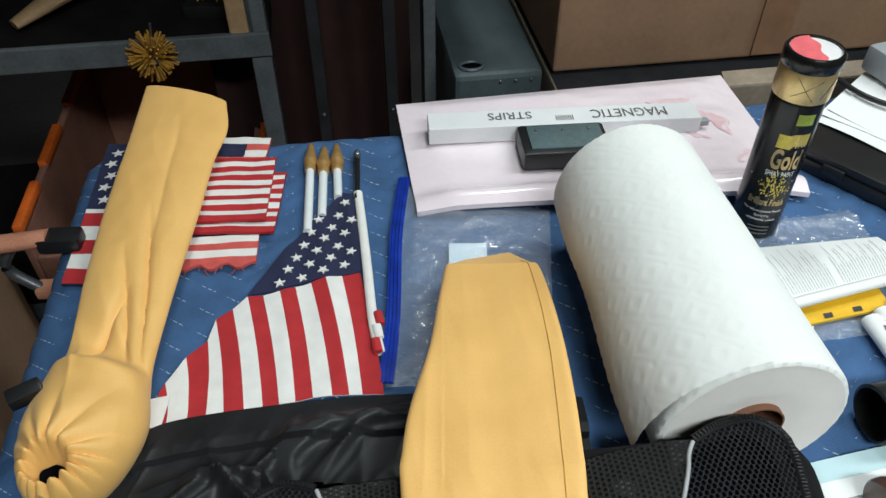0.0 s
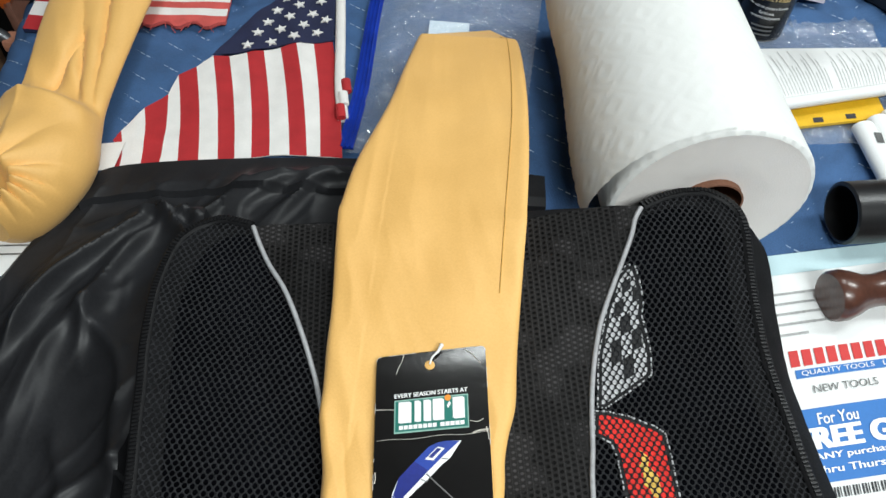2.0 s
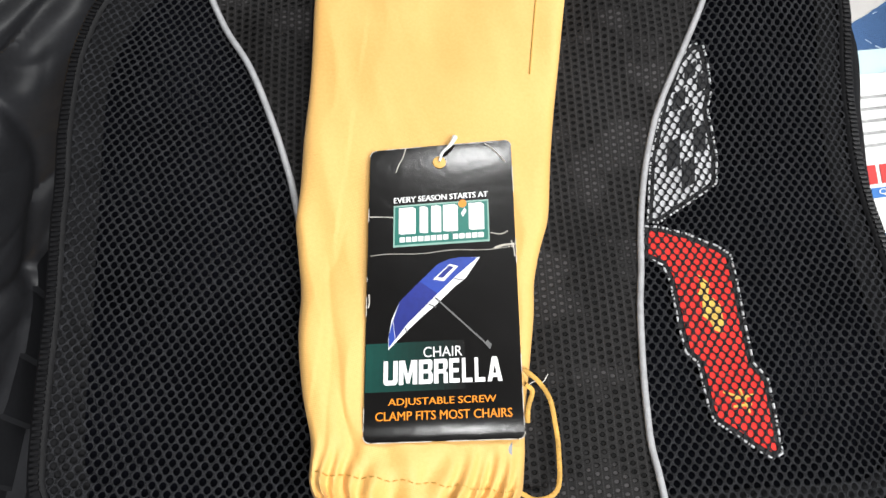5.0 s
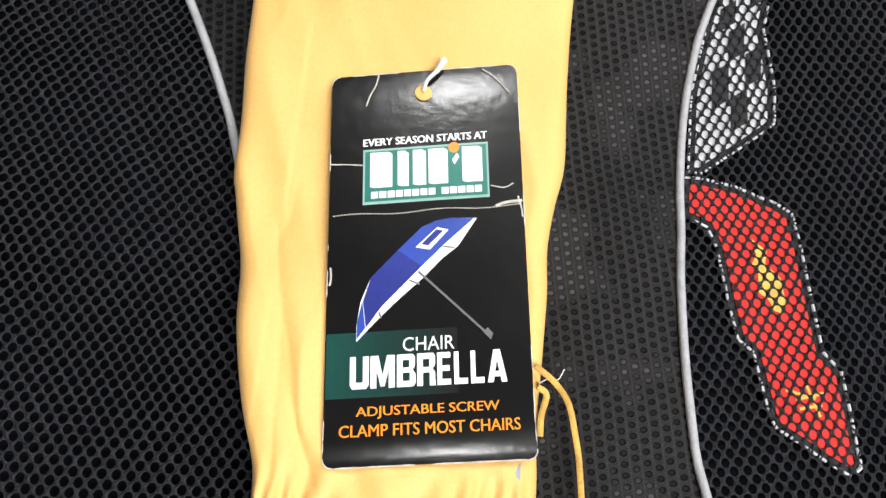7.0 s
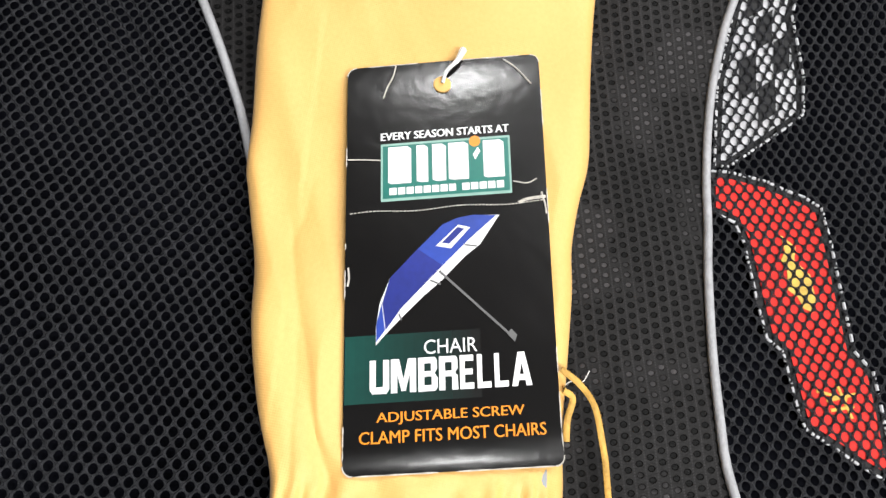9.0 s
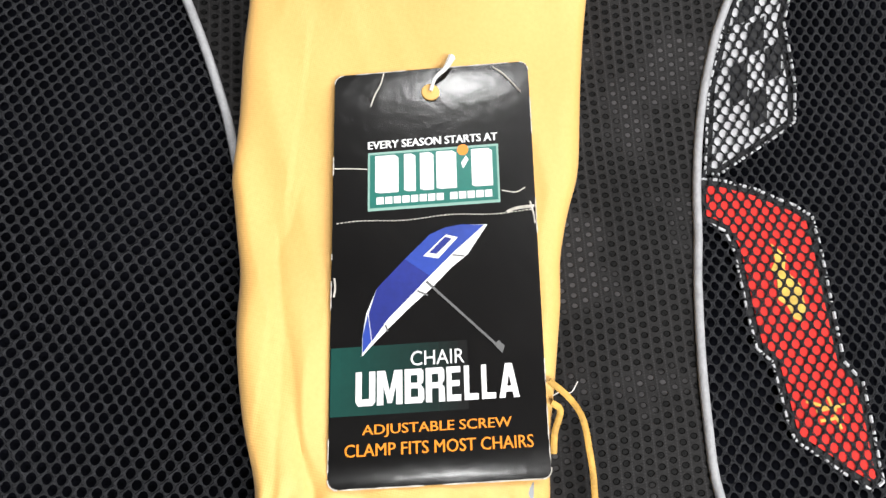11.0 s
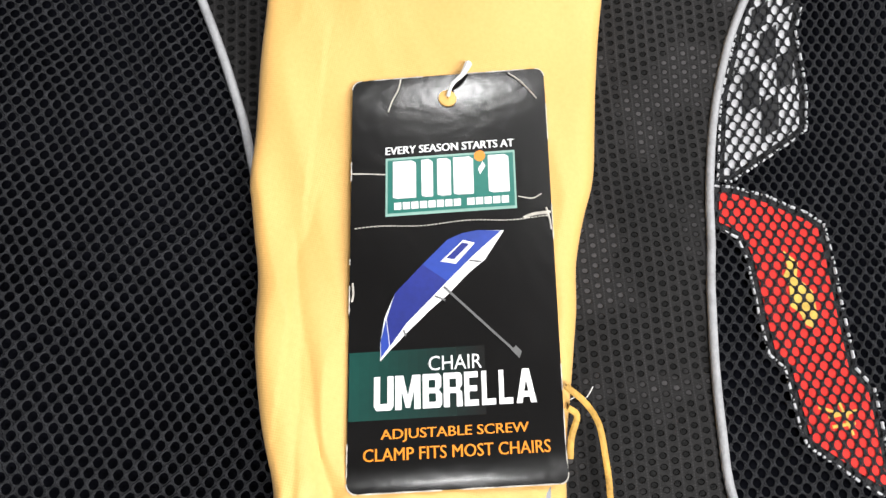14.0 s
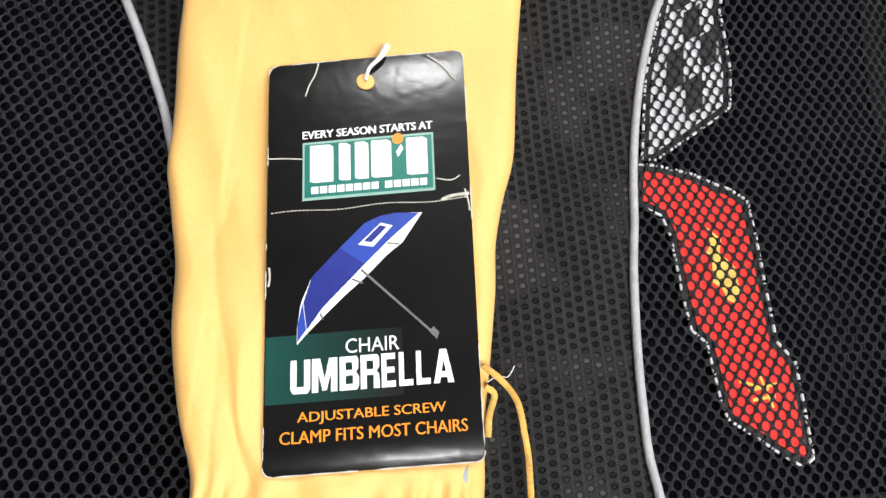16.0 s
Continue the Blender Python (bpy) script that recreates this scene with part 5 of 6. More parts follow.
def paper_roll():
    t = thing("paper_towel_roll", "thick white embossed paper towel roll lying on its side", "paper towel")
    r, ln, a = 0.0705, 0.280, 0.15
    near = Vector((0.219, 0.312, TOP + r - 0.001))
    d = Vector((-math.sin(a), math.cos(a), 0))
    side = d.cross(Vector((0, 0, 1))).normalized()
    up = side.cross(d)
    m = Matrix(((side.x, up.x, d.x, near.x), (side.y, up.y, d.y, near.y), (side.z, up.z, d.z, near.z), (0, 0, 0, 1)))

    def emboss(s, arc):
        """Nested squares pressed into the sheet."""
        i, j = (s + arc) / 0.036, (s - arc) / 0.036
        ring = max(abs((i % 1) - 0.5), abs((j % 1) - 0.5)) * 2
        return -0.00065 * max(0.0, math.sin(ring * math.pi * 3.2)) ** 3 + 0.0005 * wob(s, arc, 22, 61.0)
    prof = [(r - 0.004, 0.0), (r - 0.001, 0.0012), (r, 0.004)] + [(r, 0.004 + (ln - 0.008) * k / 110) for k in range(1, 111)] + [(r - 0.001, ln - 0.001), (r - 0.005, ln)]
    n = 220
    v, f = lathe(prof, n)
    out = []
    for x, y, z in v:
        g = math.atan2(y, x)
        k = 1 + emboss(z, g * r) / r
        out.append(m @ Vector((x * k, y * k, z)))
    add("paper_winding", mesh_of("paper_winding", out, f, TOWEL), t)
    for name, h, sgn in (("near_end", 0.0, 1), ("far_end", ln, -1)):
        add(name, mesh_of(name, *lathe([(r - 0.004 if h == 0 else r - 0.005, h), (r - 0.012, h + sgn * 0.0012), (r * 0.6, h + sgn * 0.0005), (0.030, h + sgn * 0.002), (0.0225, h + sgn * 0.003)], 96, m), TOWEL_END_LIT), t, "wound paper edge")
    add("core", mesh_of("core", *lathe([(0.0225, -0.002), (0.0225, ln), (0.0212, ln), (0.0212, -0.002), (0.0225, -0.002)], 48, m), CORE), t, "brown cardboard core")

    def flap(u, w):
        # the last sheet leaves the roll near its top and hangs loose beside it
        z = 0.002 + (ln - 0.006) * w
        g = 1.62 + 1.68 * u
        k = r + 0.0008 + 0.020 * max(0.0, u - 0.2) ** 1.3 * (1 - w) ** 0.8 + emboss(z, g * r) + 0.0015 * math.sin(w * 9) * u
        return m @ Vector((k * math.cos(g), k * math.sin(g), z))
    add("loose_end", mesh_of("loose_end", *sheet(flap, 60, 110), TOWEL), t, "loose end of the last paper towel")


def spray_can():
    t = thing("spray_can", "tall black and gold spray paint can standing upright", "spray can")
    c = Vector((0.3245, 0.607, TOP))
    m = Matrix.Translation(c)
    R = 0.0240
    add("can_body", mesh_of("can_body", *lathe([(0.0001, 0.002), (R - 0.003, 0.0), (R, 0.002), (R, 0.158), (R - 0.002, 0.163)], 56, m), CAN_BLACK), t)
    add("shoulder", mesh_of("shoulder", *lathe([(R + 0.0012, 0.162), (R + 0.0014, 0.166), (R + 0.0014, 0.189), (R + 0.0008, 0.1905)], 56, m), CAN_GOLD), t, "gold foil collar")
    cap = add("cap", mesh_of("cap", *lathe([(R + 0.0008, 0.1905), (R + 0.0022, 0.192), (R + 0.0022, 0.203), (R + 0.0005, 0.2055), (R - 0.0015, 0.2055), (R - 0.002, 0.203)], 56, m), CAN_BLACK), t, "black cap rim")
    add("cap_disc", mesh_of("cap_disc", *lathe([(R - 0.0015, 0.2035), (0.010, 0.2045), (0.0001, 0.2045)], 48, m), CAP_WHITE), cap, "white cap disc")
    paint = [c + Vector((0.001 + 0.0225 * math.cos(g) * (1 if math.cos(g) < 0 else 0.15 + 0.1 * math.sin(5 * g)), 0.0225 * math.sin(g), 0.2052)) for g in [2 * math.pi * k / 40 for k in range(40)]]
    add("rose_paint", mesh_of("rose_paint", paint, [tuple(range(40))], ROSE_PAINT, smooth=False), cap, "rose paint on the cap")

    def wrap(lift):
        def at(u, v):
            g = radians(-103 + 62 * (u - 0.5) * 2)
            return c + Vector(((R + lift) * math.cos(g), (R + lift) * math.sin(g), 0.163 * v))
        return at
    w, w2 = wrap(0.0003), wrap(0.0006)

    def block(name, u0, u1, v0, v1, mat, lift=w):
        add(name, mesh_of(name, *sheet(lambda u, v: lift(u0 + (u1 - u0) * u, v0 + (v1 - v0) * v), 10, 3), mat), t)
    block("printed_block", 0.50, 0.80, 0.86, 0.93, CAN_GREEN)
    block("printed_block", 0.30, 0.55, 0.70, 0.79, CAN_YELLOW)
    block("printed_block", 0.55, 0.85, 0.72, 0.80, CAN_YELLOW)
    print_on("lettering", t, w2, "24Kt", (0.50, 0.82, 0.71, 0.80), CAN_GOLD)
    print_on("lettering", t, w2, "Gold", (0.30, 0.82, 0.56, 0.69), CAN_GOLD, 0.012)
    print_on("lettering", t, w, "SPRAY PAINT", (0.28, 0.80, 0.505, 0.54), WHITE_INK)
    print_on("lettering", t, w2, "Brilliant Finish", (0.15, 0.80, 0.285, 0.335), CAN_GOLD, 0.003)
    print_on("lettering", t, w, "For use on picture frames,", (0.12, 0.85, 0.225, 0.25), WHITE_INK)
    print_on("lettering", t, w, "furniture,", (0.35, 0.62, 0.192, 0.217), WHITE_INK)
    print_on("lettering", t, w, "ornamental pieces", (0.22, 0.76, 0.16, 0.185), WHITE_INK)
    for k in range(3):
        block("print_bar", 0.3, 0.7, 0.055 + 0.028 * k, 0.067 + 0.028 * k, GREY_INK)
    spots = []
    rnd = random.Random(5)
    for k in range(150):
        u, v = 0.5 + rnd.gauss(0, 0.13), 0.42 + rnd.gauss(0, 0.045)
        s = 0.004 + 0.012 * rnd.random()
        spots.append(([w(u - s, v - s * 0.5), w(u + s, v - s * 0.4), w(u + s * 0.8, v + s * 0.5), w(u - s * 0.7, v + s * 0.6)], [(0, 1, 2, 3)]))
    add("gold_splash", mesh_of("gold_splash", *joined(*spots), CAN_YELLOW, smooth=False), t, "gold splash print", "stuff")
    for pts in ([(-0.018, 0.168), (-0.008, 0.176), (0.004, 0.186)], [(-0.016, 0.187), (-0.008, 0.176), (0.0, 0.166)], [(0.006, 0.168), (0.014, 0.18), (0.020, 0.187)]):
        line = [c + Vector((R + 0.0017) * Vector((math.sin(x / R), -math.cos(x / R), 0))) + Vector((0, 0, z)) for x, z in pts]
        add("pen_mark", mesh_of("pen_mark", *tube(curve(line, 8), 0.0003, 5), INK), t)


def booklet():
    t = thing("booklet", "open white printed booklet with curling pages", "booklet")
    q = [Vector((0.316, 0.475, 0)), Vector((0.437, 0.513, 0)), Vector((0.441, 0.578, 0)), Vector((0.303, 0.560, 0))]

    def pt(u, v, lift=0.0):
        p = q[0].lerp(q[1], u).lerp(q[3].lerp(q[2], u), v)
        return p.x, p.y, TOP + 0.010 + 0.014 * math.sin(math.pi * v) ** 1 * (0.4 + 0.3 * u) + 0.008 * (1 - v) ** 2 + lift
    pages = add("page_block", mesh_of("page_block", *sheet(pt, 20, 20, 0.004), PAPER), t)
    for k in range(38):
        if k in (17, 18):
            continue
        u0 = 0.05 + 0.0235 * k
        ln = 0.55 + 0.25 * math.sin(k * 2.3)
        add("print_bar", mesh_of("print_bar", *sheet(lambda u, v: pt(u0 + 0.0036 * u, 0.12 + ln * v, 0.0005), 1, 12), PALE_INK), pages)
    add("rolled_edge", mesh_of("rolled_edge", *tube([pt(u / 10, -0.02 * 0, 0.002) for u in range(-1, 14)], 0.0055, 10), PAPER), pages, "rolled lower page edge")
    y = thing("yellow_packet", "flat yellow packet under the booklet", "packet")
    add("packet", mesh_of("packet", *sheet(lambda u, v: (0.330 + 0.085 * u - 0.002 * v, 0.461 + 0.022 * u + 0.03 * v, TOP + 0.0085), 8, 4, 0.003), YELLOW_PLASTIC), y)
    for k in range(2):
        add("print_bar", mesh_of("print_bar", *sheet(lambda u, v: (0.348 + 0.03 * k + 0.009 * u, 0.468 + 0.008 * k + 0.006 * v + 0.002 * u, TOP + 0.0090), 2, 2), INK), y)
    b = thing("clear_bag", "crumpled clear plastic bag under the booklet", "plastic bag")
    f = add("film", mesh_of("film", *sheet(lambda u, v: (0.335 + 0.12 * u - 0.02 * v, 0.445 + 0.16 * v + 0.02 * u, TOP + 0.003 + 0.003 * abs(wob(u, v, 5, 71.0)) + (0.02 * abs(wob(u * 4, v, 3, 72.0)) if v > 0.9 else 0)), 24, 30, 0.0), FILM), b)
    f.visible_shadow = False


def black_tube():
    t = thing("black_tube", "short black hollow plastic tube lying on the blanket", "tube")
    d = Vector((0.98, 0.17, 0)).normalized()
    m = Matrix.Translation((0.337, 0.352, TOP + 0.026)) @ d.to_track_quat("Z", "Y").to_matrix().to_4x4()
    R = 0.024
    add("tube_wall", mesh_of("tube_wall", *lathe([(R - 0.002, 0.0), (R, 0.001), (R, 0.14), (R - 0.002, 0.141), (R - 0.003, 0.14), (R - 0.003, 0.0), (R - 0.002, 0.0)], 48, m), BLACK_PLASTIC), t)


def wooden_handle():
    t = thing("gavel", "turned dark walnut gavel lying on a coupon flyer", "gavel")
    d = Vector((0.965, 0.26, 0)).normalized()
    m = Matrix.Translation((0.3150, 0.2790, TOP + 0.0190)) @ d.to_track_quat("Z", "Y").to_matrix().to_4x4()
    add("handle", mesh_of("handle", *lathe([(0.0001, 0.0008), (0.009, 0.0), (0.0165, 0.0005), (0.0182, 0.003), (0.0185, 0.010), (0.0165, 0.017), (0.0128, 0.026), (0.0118, 0.036), (0.0135, 0.052), (0.017, 0.068), (0.0185, 0.082), (0.016, 0.10), (0.012, 0.115), (0.0001, 0.118)], 40, m), WALNUT), t)


def flyer():
    t = thing("coupon_flyer", "white printed coupon flyer with blue and red panels", "flyer")
    o = Vector((0.262, 0.318, 0))
    ex, ey = Vector((0.972, 0.233, 0)), Vector((0.05, -0.99, 0))
    o = Vector((0.2835, 0.3225, 0))

    def at(x, y, lift=0.0):
        p = o + Vector((0.974, 0.226, 0)) * x + Vector((0.0, -1.0, 0)) * y
        return p.x, p.y, TOP + 0.0025 + 0.0012 * math.sin(x * 20) + 0.0008 * wob(p.x, p.y, 20, 81.0) + lift
    add("paper", mesh_of("paper", *sheet(lambda u, v: at(-0.05 + 0.25 * u, 0.36 * v), 20, 26, 0.0006), PAPER), t)

    def pl(x0, x1, y0, y1, lift=0.0006):
        return sheet(lambda u, v: at(x0 + (x1 - x0) * u, y1 + (y0 - y1) * v, lift), 8, 3)

    def words(text, x0, x1, y0, y1, mat, bold=0.0, lift=0.0012):
        print_on("lettering", t, lambda u, v: at(x0 + (x1 - x0) * u, y1 + (y0 - y1) * v, lift), text, (0, 1, 0, 1), mat, bold)
    add("blue_header", mesh_of("blue_header", *pl(-0.05, 0.2, 0.0, 0.018), PAPER_BLUE), t)
    for k, w in enumerate((0.075, 0.06, 0.05, 0.045, 0.03)):
        add("print_bar", mesh_of("print_bar", *pl(-0.01, -0.01 + w, 0.034 + 0.0085 * k, 0.0360 + 0.0085 * k), PALE_INK), t)
    for k in range(12):
        add("logo_bar", mesh_of("logo_bar", *pl(0.002 + 0.0092 * k, 0.0088 + 0.0092 * k, 0.082, 0.0945), COUPON_RED), t)
    add("blue_strip", mesh_of("blue_strip", *pl(0.004, 0.12, 0.097, 0.1035), COUPON_BLUE), t)
    words("QUALITY TOOLS   LOWEST PRICES", 0.008, 0.118, 0.0982, 0.1025, WHITE_INK)
    words("NEW TOOLS   DAILY", 0.014, 0.09, 0.110, 0.1155, GREY_INK)
    add("coupon_panel", mesh_of("coupon_panel", *pl(-0.03, 0.13, 0.126, 0.176), COUPON_BLUE), t)
    words("For You", 0.012, 0.040, 0.130, 0.138, WHITE_INK, 0.005)
    words("FREE GIFT", -0.004, 0.09, 0.140, 0.154, WHITE_INK, 0.014)
    words("ANY purchase", 0.004, 0.06, 0.157, 0.1625, WHITE_INK, 0.004)
    words("thru Thurs.,", 0.004, 0.055, 0.1655, 0.171, WHITE_INK, 0.004)
    for k in range(34):
        add("barcode_bar", mesh_of("barcode_bar", *pl(0.004 + 0.0021 * k, 0.0052 + 0.0021 * k - 0.0006 * (k % 3 == 0), 0.1795, 0.186), INK), t)
    words("Coupon Code:", 0.0, 0.035, 0.189, 0.193, GREY_INK)
    for k in range(20):
        add("cut_dash", mesh_of("cut_dash", *pl(-0.02 + 0.0065 * k, -0.0158 + 0.0065 * k, 0.2025, 0.2034), GREY_INK), t)
    add("dark_letter", mesh_of("dark_letter", *pl(0.012, 0.016, 0.226, 0.250), GREY_INK), t)
    words("N", 0.016, 0.044, 0.226, 0.250, GREY_INK, 0.08)


def papers():
    t = thing("rolled_paper", "white rolled printed paper on the blanket", "paper")
    for k in range(3):
        d = Vector((-0.13, 0.99, 0)).normalized()
        a = Vector((0.398 + 0.016 * k, 0.395, TOP + 0.010))
        add("paper_roll_sheet", mesh_of("paper_roll_sheet", *tube([a, a + d * (0.072 + 0.01 * k)], 0.0095, 14, 0.8), PAPER), t)
    add("print_bar", mesh_of("print_bar", *sheet(lambda u, v: (0.391 + 0.006 * u, 0.44 + 0.012 * v, TOP + 0.0182), 2, 2), GREY_INK), t)
    r = thing("receipt", "small white paper receipt partly under the black tote", "receipt")
    add("receipt_paper", mesh_of("receipt_paper", *sheet(lambda u, v: (-0.302 + 0.058 * u, 0.245 + 0.037 * v + 0.008 * u, TOP + 0.0035 + 0.001 * math.sin(u * 6)), 8, 5, 0.0005), PAPER), r)
    for k in range(2):
        add("print_bar", mesh_of("print_bar", *sheet(lambda u, v: (-0.292 + 0.03 * u, 0.272 - 0.008 * k + 0.0015 * v + 0.004 * u, TOP + 0.0052), 2, 2), GREY_INK), r)
    c = thing("black_case", "long flat black case lying on the blanket", "case")
    m = pose(0.388, 0.722, TOP + 0.001, 0, 0, -47)
    add("case_body", mesh_of("case_body", *box(0.0, 0.0, 0, 0.26, 0.22, 0.017, m, 0.005), BLACK_PLASTIC), c)
    add("case_lid", mesh_of("case_lid", *box(0.001, 0.001, 0.0178, 0.259, 0.219, 0.028, m, 0.004), BLACK_PLASTIC), c)
    for x in (0.05, 0.19):
        add("latch", mesh_of("latch", *box(x, -0.003, 0.008, x + 0.024, 0.001, 0.022, m, 0.001), BLACK_PLASTIC), c)
    for k, (a, z) in enumerate(((-49, 0.0305), (-44, 0.0322), (-52, 0.0340))):
        s = thing("loose_sheet", "loose white paper sheet lying on a black case", "paper", "loose sheets")
        mm = pose(0.430 + 0.012 * k, 0.762 + 0.006 * k, TOP + z, 0, 0, a)
        sh = add("sheet_of_paper", mesh_of("sheet_of_paper", *[(lambda vf: ([mm @ Vector(p) for p in vf[0]], vf[1]))(sheet(lambda u, v: (0.20 * u, 0.26 * v, 0.002 * math.sin(u * 5 + k) + 0.0015 * wob(u, v, 3, k)), 12, 14, 0.0004))][0], PAPER), s)
    ad = thing("power_adapter", "grey plastic adapter with a black cord", "adapter")
    add("adapter_body", mesh_of("adapter_body", *box(0, 0, 0, 0.045, 0.065, 0.034, pose(0.545, 0.80, TOP + 0.040, 0, 0, 20), 0.006), GREY_PLASTIC), ad)
    cord = curve([(0.470, 0.90, TOP + 0.041), (0.478, 0.86, TOP + 0.041), (0.50, 0.80, TOP + 0.041), (0.53, 0.772, TOP + 0.042), (0.56, 0.78, TOP + 0.045)], 30)
    add("cord", mesh_of("cord", *tube(cord, 0.0035, 8), BLACK_PLASTIC), ad, "black cord")


def clamp(a, b, turn):
    t = thing("spring_clamp", "copper coloured spring clamp with a black pad on the blanket edge", "clamp")
    o = on_table(a, b, 0.012)
    m = Matrix.Translation(o) @ pose(0, 0, 0, 0, 0, turn)
    add("handle", mesh_of("handle", *tube(curve([m @ Vector((-0.20, -0.02, -0.035)), m @ Vector((-0.12, -0.008, -0.006)), m @ Vector((-0.02, 0, 0.004))], 16), lambda s: 0.015 - 0.004 * s, 12, 0.7), COPPER), t)
    add("pad", mesh_of("pad", *box(-0.03, -0.012, -0.01, 0.012, 0.012, 0.008, m, 0.004), BLACK_PLASTIC), t, "black rubber pad")
    add("lower_jaw", mesh_of("lower_jaw", *box(-0.055, -0.010, -0.075, 0.01, 0.010, -0.062, m, 0.003), COPPER), t)
    add("spring", mesh_of("spring", *tube(curve([m @ Vector((-0.055, 0, 0.0)), m @ Vector((-0.075, 0, -0.035)), m @ Vector((-0.05, 0, -0.068))], 12), 0.006, 8), STEEL), t)


# ---- behind the table ----
def shelf_unit():
    t = thing("shelf_unit", "grey painted steel shelving behind the table", "shelf")
    c = Vector((-0.27, 1.05, 0))
    m = Matrix(((EX.x, EY.x, 0, c.x), (EX.y, EY.y, 0, c.y), (0, 0, 1, 0), (0, 0, 0, 1)))
    for x in (-0.95, -0.02):
        for y in (0.0, 0.45):
            add("upright", mesh_of("upright", *box(x, y, 0, x + 0.03, y + 0.03, 1.75, m, 0.003), SHELF_GREY, smooth=False), t)
    # the top board is out of view, added to shade the shelf below
    for z in (0.20, 0.715, 0.985):
        add("shelf_board", mesh_of("shelf_board", *box(-0.95, 0.004, z + 0.008, 0.01, 0.476, z + 0.030, m, 0.002), SHELF_MAT, smooth=False), t, "dark shelf board, blackened further for shade")
        add("beam", mesh_of("beam", *box(-0.95, -0.006, z, 0.012, 0.004, z + 0.038, m, 0.002), SHELF_GREY, smooth=False), t)

    tb = thing("storage_tote", "smoky plastic storage tote with orange latches on a shelf", "storage box")
    for q in ((-0.415, -0.10, 0.232, -0.402, 0.44, 0.50), (-0.055, -0.10, 0.232, -0.042, 0.44, 0.50), (-0.402, 0.427, 0.232, -0.055, 0.44, 0.50), (-0.402, -0.10, 0.232, -0.055, -0.087, 0.44), (-0.402, -0.087, 0.232, -0.055, 0.427, 0.242)):
        add("tote_wall", mesh_of("tote_wall", *box(*q, m, 0.004), TOTE, smooth=False), tb)
    for q in ((-0.418, -0.10, 0.485, -0.402, 0.02, 0.508), (-0.418, 0.07, 0.485, -0.402, 0.19, 0.508), (-0.418, 0.26, 0.485, -0.402, 0.42, 0.508), (-0.041, -0.06, 0.28, -0.030, 0.40, 0.520)):
        add("latch", mesh_of("latch", *box(*q, m, 0.005), ORANGE, smooth=False), tb, "orange plastic latch")

    for lx, ly, lz, r, n in ((-0.155, -0.03, 0.742, 0.037, 170), (-0.075, 0.09, 0.80, 0.035, 120)):
        b = thing("round_brush", "round brush with stiff amber bristles on a steel shelf", "brush", "round brushes")
        o = m @ Vector((lx, ly, lz))
        add("brush_hub", mesh_of("brush_hub", *lathe([(0.0001, 0.0), (0.012, 0.0), (0.014, 0.006), (0.010, 0.012), (0.0001, 0.013)], 20, Matrix.Translation(o - Vector((0, 0, 0.012)))), BLACK_PLASTIC), b)
        rnd = random.Random(int(n))
        br = []
        for k in range(n):
            d = Vector((rnd.gauss(0, 1), rnd.gauss(0, 1), rnd.gauss(0, 1))).normalized()
            br.append(tube([o + d * 0.006, o + d * r * rnd.uniform(0.85, 1.05)], 0.0016, 5))
        add("bristles", mesh_of("bristles", *joined(*br), BRISTLE), b, "amber bristles", "stuff")
        add("stem", mesh_of("stem", *tube([o, o + Vector((0.01, 0.0, 0.05))], 0.0018, 6), STEEL), b)
        if lz > 0.78:
            add("block", mesh_of("block", *box(-0.04, -0.025, -0.055, 0.045, 0.025, -0.033, Matrix.Translation(o), 0.005), BLACK_PLASTIC), b)

    w = thing("wooden_brush_handle", "pale wooden brush handle lying on a steel shelf", "handle")
    a, bb = m @ Vector((-0.36, 0.06, 0.76)), m @ Vector((-0.18, 0.22, 0.80))
    add("handle", mesh_of("handle", *tube(curve([a, a.lerp(bb, 0.3) + Vector((0, 0, 0.004)), a.lerp(bb, 0.6), bb], 16), lambda s: 0.012 + 0.008 * math.sin(s * 4), 12, 0.6), TAN_WOOD), w)
    k = thing("wood_block", "small tan wooden block on a steel shelf", "block")
    add("block", mesh_of("block", *box(-0.045, 0.0, 0.746, -0.006, 0.03, 0.83, m, 0.004), TAN_WOOD, smooth=False), k)


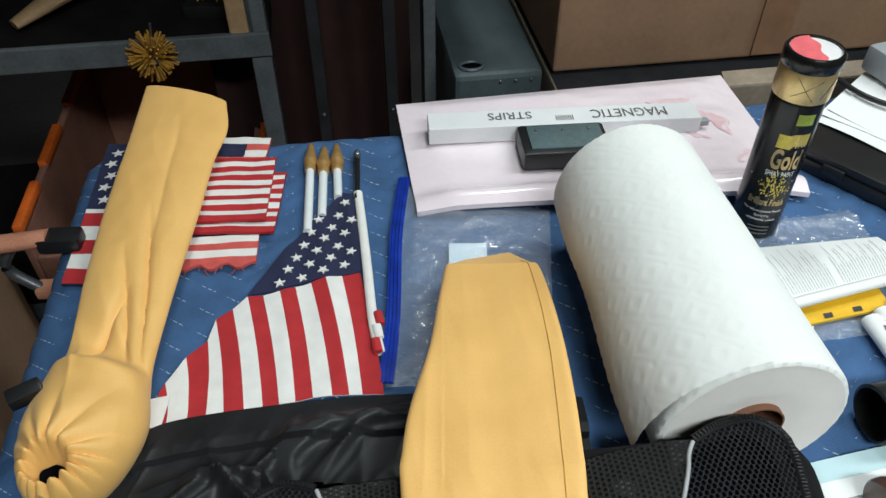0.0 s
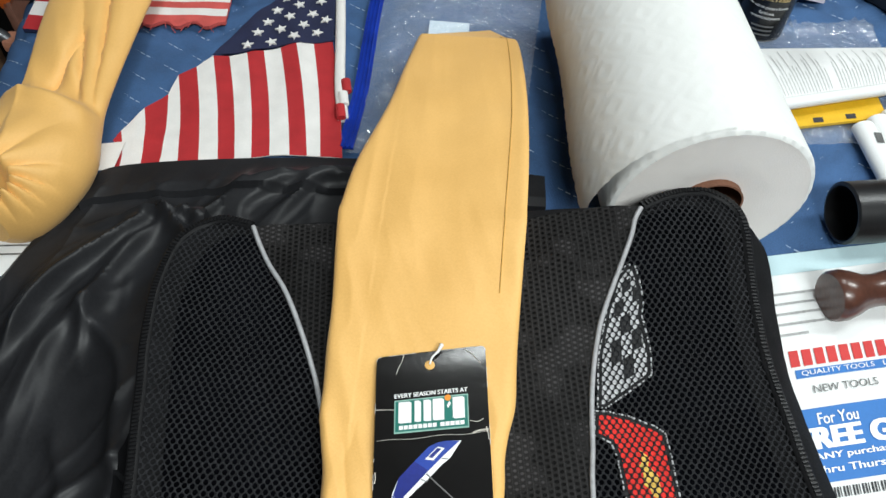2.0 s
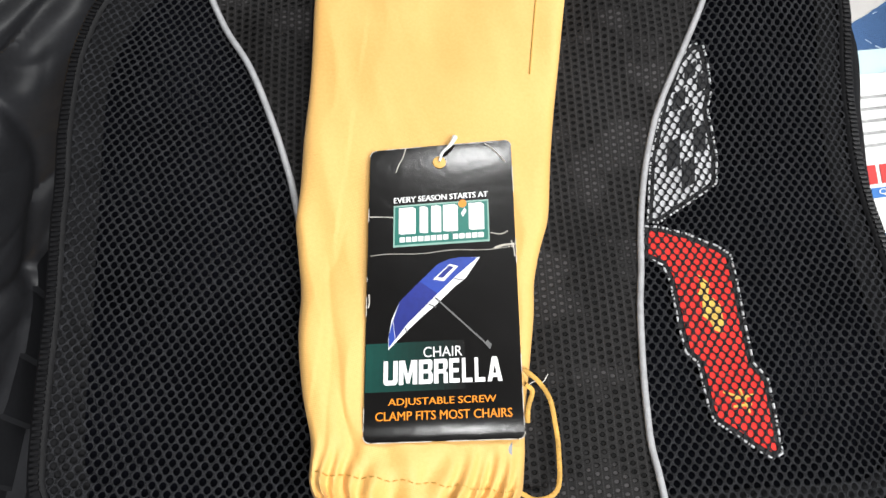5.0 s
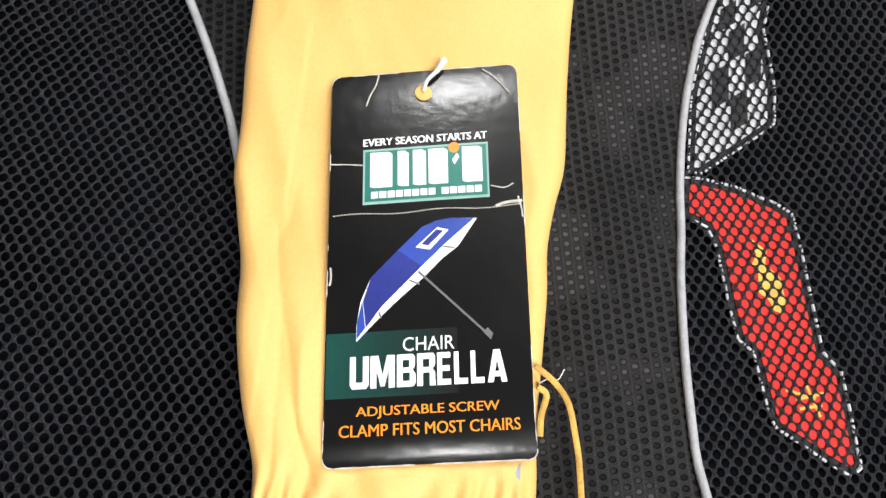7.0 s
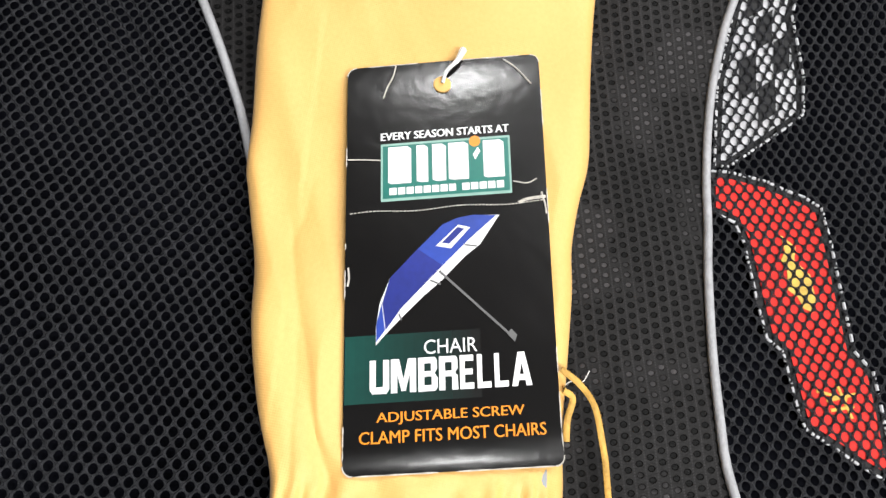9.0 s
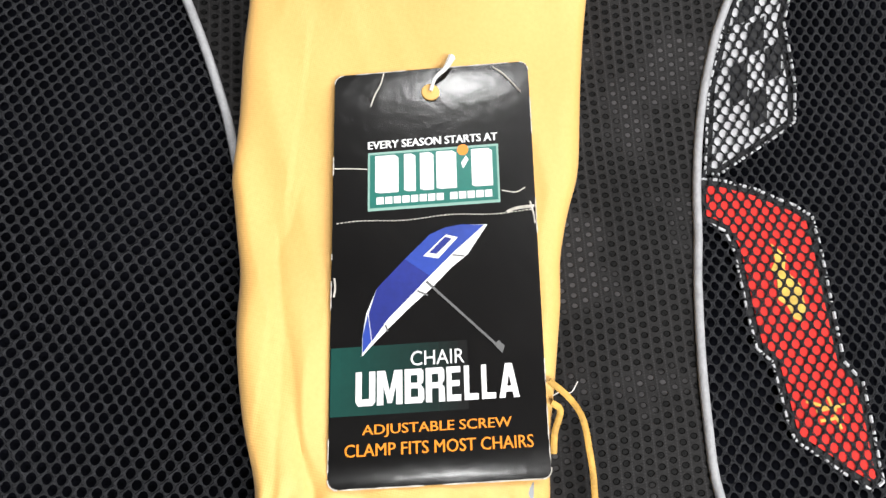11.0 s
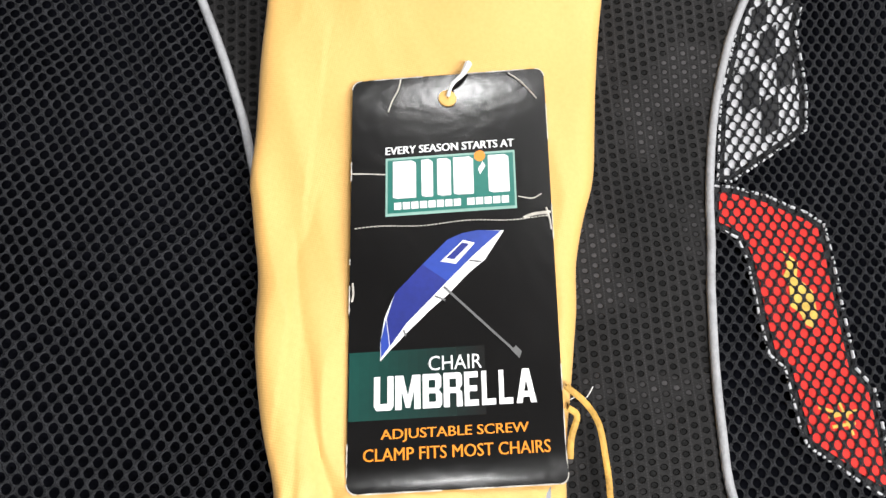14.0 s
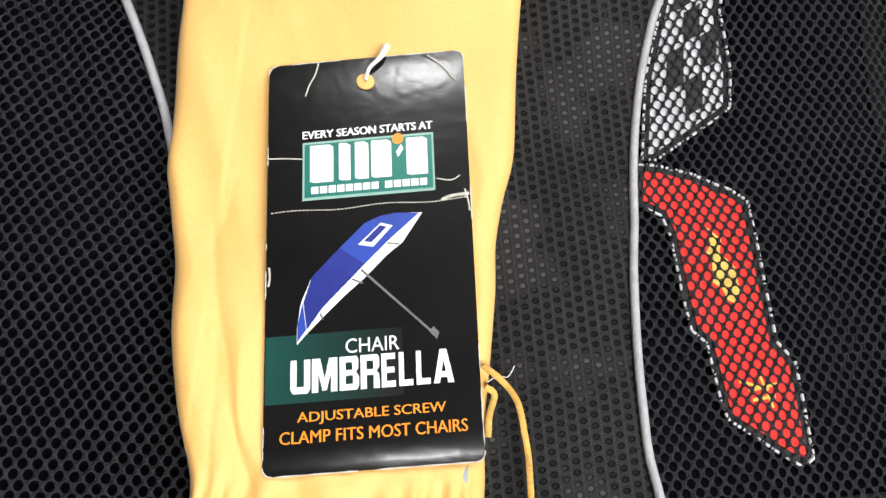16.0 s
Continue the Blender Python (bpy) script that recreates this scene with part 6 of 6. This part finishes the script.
def background():
    c = CORNER
    m = Matrix(((EX.x, EY.x, 0, c.x), (EX.y, EY.y, 0, c.y), (0, 0, 1, 0), (0, 0, 0, 1)))
    b = thing("side_bench", "worn wooden bench behind the table", "bench")
    add("bench_top", mesh_of("bench_top", *box(0.566, 0.11, 0.69, 1.6, 0.75, 0.735, m, 0.004), BENCH_WOOD, smooth=False), b)
    # added black sheet, drawn where the carton's shadow darkens the bench
    mat = thing("bench_shade_sheet", "thin black sheet standing in for shade on a wooden bench", "mat")
    add("shade_sheet", mesh_of("shade_sheet", *slab([tuple((m @ Vector((x, y, 0)))[:2]) for x, y in ((0.568, 0.113), (0.80, 0.113), (0.81, 0.148), (1.25, 0.150), (1.25, 0.60), (0.568, 0.60))], 0.7355, 0.004), BENCH_SHADE, smooth=False), mat)
    for x in (0.60, 1.5):
        for y in (0.14, 0.66):
            add("leg", mesh_of("leg", *box(x, y, 0, x + 0.06, y + 0.06, 0.69, m, 0.003), BENCH_WOOD, smooth=False), b)
    k = thing("cardboard_carton", "large brown cardboard carton behind the table", "cardboard box")
    add("carton_body", mesh_of("carton_body", *box(0.570, 0.172, 0.7402, 1.20, 0.55, 1.10, m, 0.004), CARTON, smooth=False), k)
    add("flap_tape", mesh_of("flap_tape", *box(0.86, 0.1685, 0.745, 0.91, 0.1715, 1.09, m), CARTON_TAPE, smooth=False), k, "darker tape strip")
    g = thing("metal_chest", "blue-grey enamelled metal chest with a round hole in its top", "metal chest")
    add("chest_body", mesh_of("chest_body", *box(0.434, 0.188, 0.0, 0.562, 0.60, 0.735, m, 0.008), MACHINE, smooth=False), g)
    add("rim_ring", mesh_of("rim_ring", *tube([m @ Vector((0.462 + 0.017 * math.cos(a), 0.212 + 0.012 * math.sin(a), 0.737)) for a in [2 * math.pi * i / 24 for i in range(24)]], 0.0025, 6, 1.0, True), MACHINE), g)
    # black disc on the lid, coloured for the shade inside the hole
    add("hole", mesh_of("hole", *slab([tuple((m @ Vector((0.462 + 0.016 * math.cos(a), 0.212 + 0.011 * math.sin(a), 0)))[:2]) for a in [2 * math.pi * i / 24 for i in range(24)]], 0.7362, 0.001), LINER), g)
    for i in range(3):
        add("rivet", mesh_of("rivet", *lathe([(0.0001, 0.002), (0.002, 0.0015), (0.0025, 0.0)], 10, m @ Matrix.Translation((0.500 + 0.022 * i, 0.1875, 0.722)) @ pose(0, 0, 0, 90)), STEEL), g)
    for x in (0.235, 0.345, 0.405):
        u = thing("steel_upright", "dark slotted steel upright behind the table", "upright", "steel uprights")
        add("post", mesh_of("post", *box(x, 0.30, 0, x + 0.018, 0.318, 1.9, m, 0.002), DARK_STEEL if x < 0.4 else SHELF_GREY, smooth=False), u)
        add("bolt", mesh_of("bolt", *lathe([(0.0001, 0.003), (0.002, 0.002), (0.003, 0.0)], 10, m @ Matrix.Translation((x + 0.009, 0.2995, 0.62)) @ pose(0, 0, 0, 90)), STEEL), u)
    # out-of-view board, added to keep lamp light off the space behind the table
    rack = thing("unseen_shade_shelf", "unseen dark board added across the uprights to shade the space below", "shelf")
    add("shade_board", mesh_of("shade_board", *box(0.12, 0.22, 0.985, 0.50, 0.70, 1.01, m, 0.003), DARK_STEEL, smooth=False), rack)
    h = thing("hanging_canvas", "dark maroon canvas hanging behind the shelving", "canvas")
    add("canvas", mesh_of("canvas", *sheet(lambda u, v: m @ Vector((0.06 + 0.34 * u, 0.46 + 0.02 * math.sin(u * 19) + 0.01 * wob(u, v, 4, 91.0), 0.02 + 1.7 * v)), 60, 20, 0.003), MAROON), h)
    f = thing("floor_carton", "brown cardboard carton with a white label on the floor", "cardboard box")
    add("carton_body", mesh_of("carton_body", *box(-0.62, 0.02, 0, -0.30, 0.26, 0.46, m, 0.004), CARTON, smooth=False), f)
    add("label", mesh_of("label", *box(-0.37, 0.0175, 0.30, -0.305, 0.0195, 0.44, m), PAPER, smooth=False), f, "white paper label")


# dark board colour, taken down to near black for the shade inside the shelving
SHELF_MAT = material("shade_dark_shelf_board", (0.010, 0.009, 0.009), 0.8, 0.4, 20, 200, 0.2, spec=0.1)
# near-black colour for the painted shadow on the bench
BENCH_SHADE = material("bench_shade_black", (0.012, 0.012, 0.014), 0.8, 0.4, 30, 300, 0.2, spec=0.15)
CARTON_TAPE = material("brown_tape", (0.22, 0.12, 0.07), 0.4)

room()
tube_light(0.20, 1.06, 0.16)
tube_light(0.60, -0.85, 0.65)
# unseen fixture added to go with the fill lamp
tube_light(1.30, 0.80, 0.65)
table()
blanket()
the_bag = bag()
bag_patches(the_bag)
sleeve()
hang_tag()
tote_bag()
side_sleeve()
cloth_flag()
for p in ((-0.1395, 0.590, -0.1545, 0.738), (-0.1275, 0.614, -0.1385, 0.733), (-0.1135, 0.645, -0.1245, 0.738)):
    gold_pole(*p)
small_flag(-0.275, 0.537, -0.186, 0.582, TOP + 0.008, 4, 5, [PALE_RED, FLAG_WHITE], True)
small_flag(-0.285, 0.583, -0.1735, 0.684, TOP + 0.012, 13, 1, [FLAG_RED, FLAG_WHITE])
small_flag(-0.285, 0.595, -0.1855, 0.703, TOP + 0.017, 13, 3, [FLAG_RED, FLAG_WHITE])
small_flag(-0.275, 0.700, -0.203, 0.754, TOP + 0.010, 4, 0, [PALE_RED, FLAG_WHITE], canton=True)
star_flag()
zip_pouch()
pink_package()
strip_carton()
gadget()
paper_roll()
spray_can()
booklet()
black_tube()
wooden_handle()
flyer()
papers()
clamp(-0.010, 0.128, 4)
shelf_unit()
background()
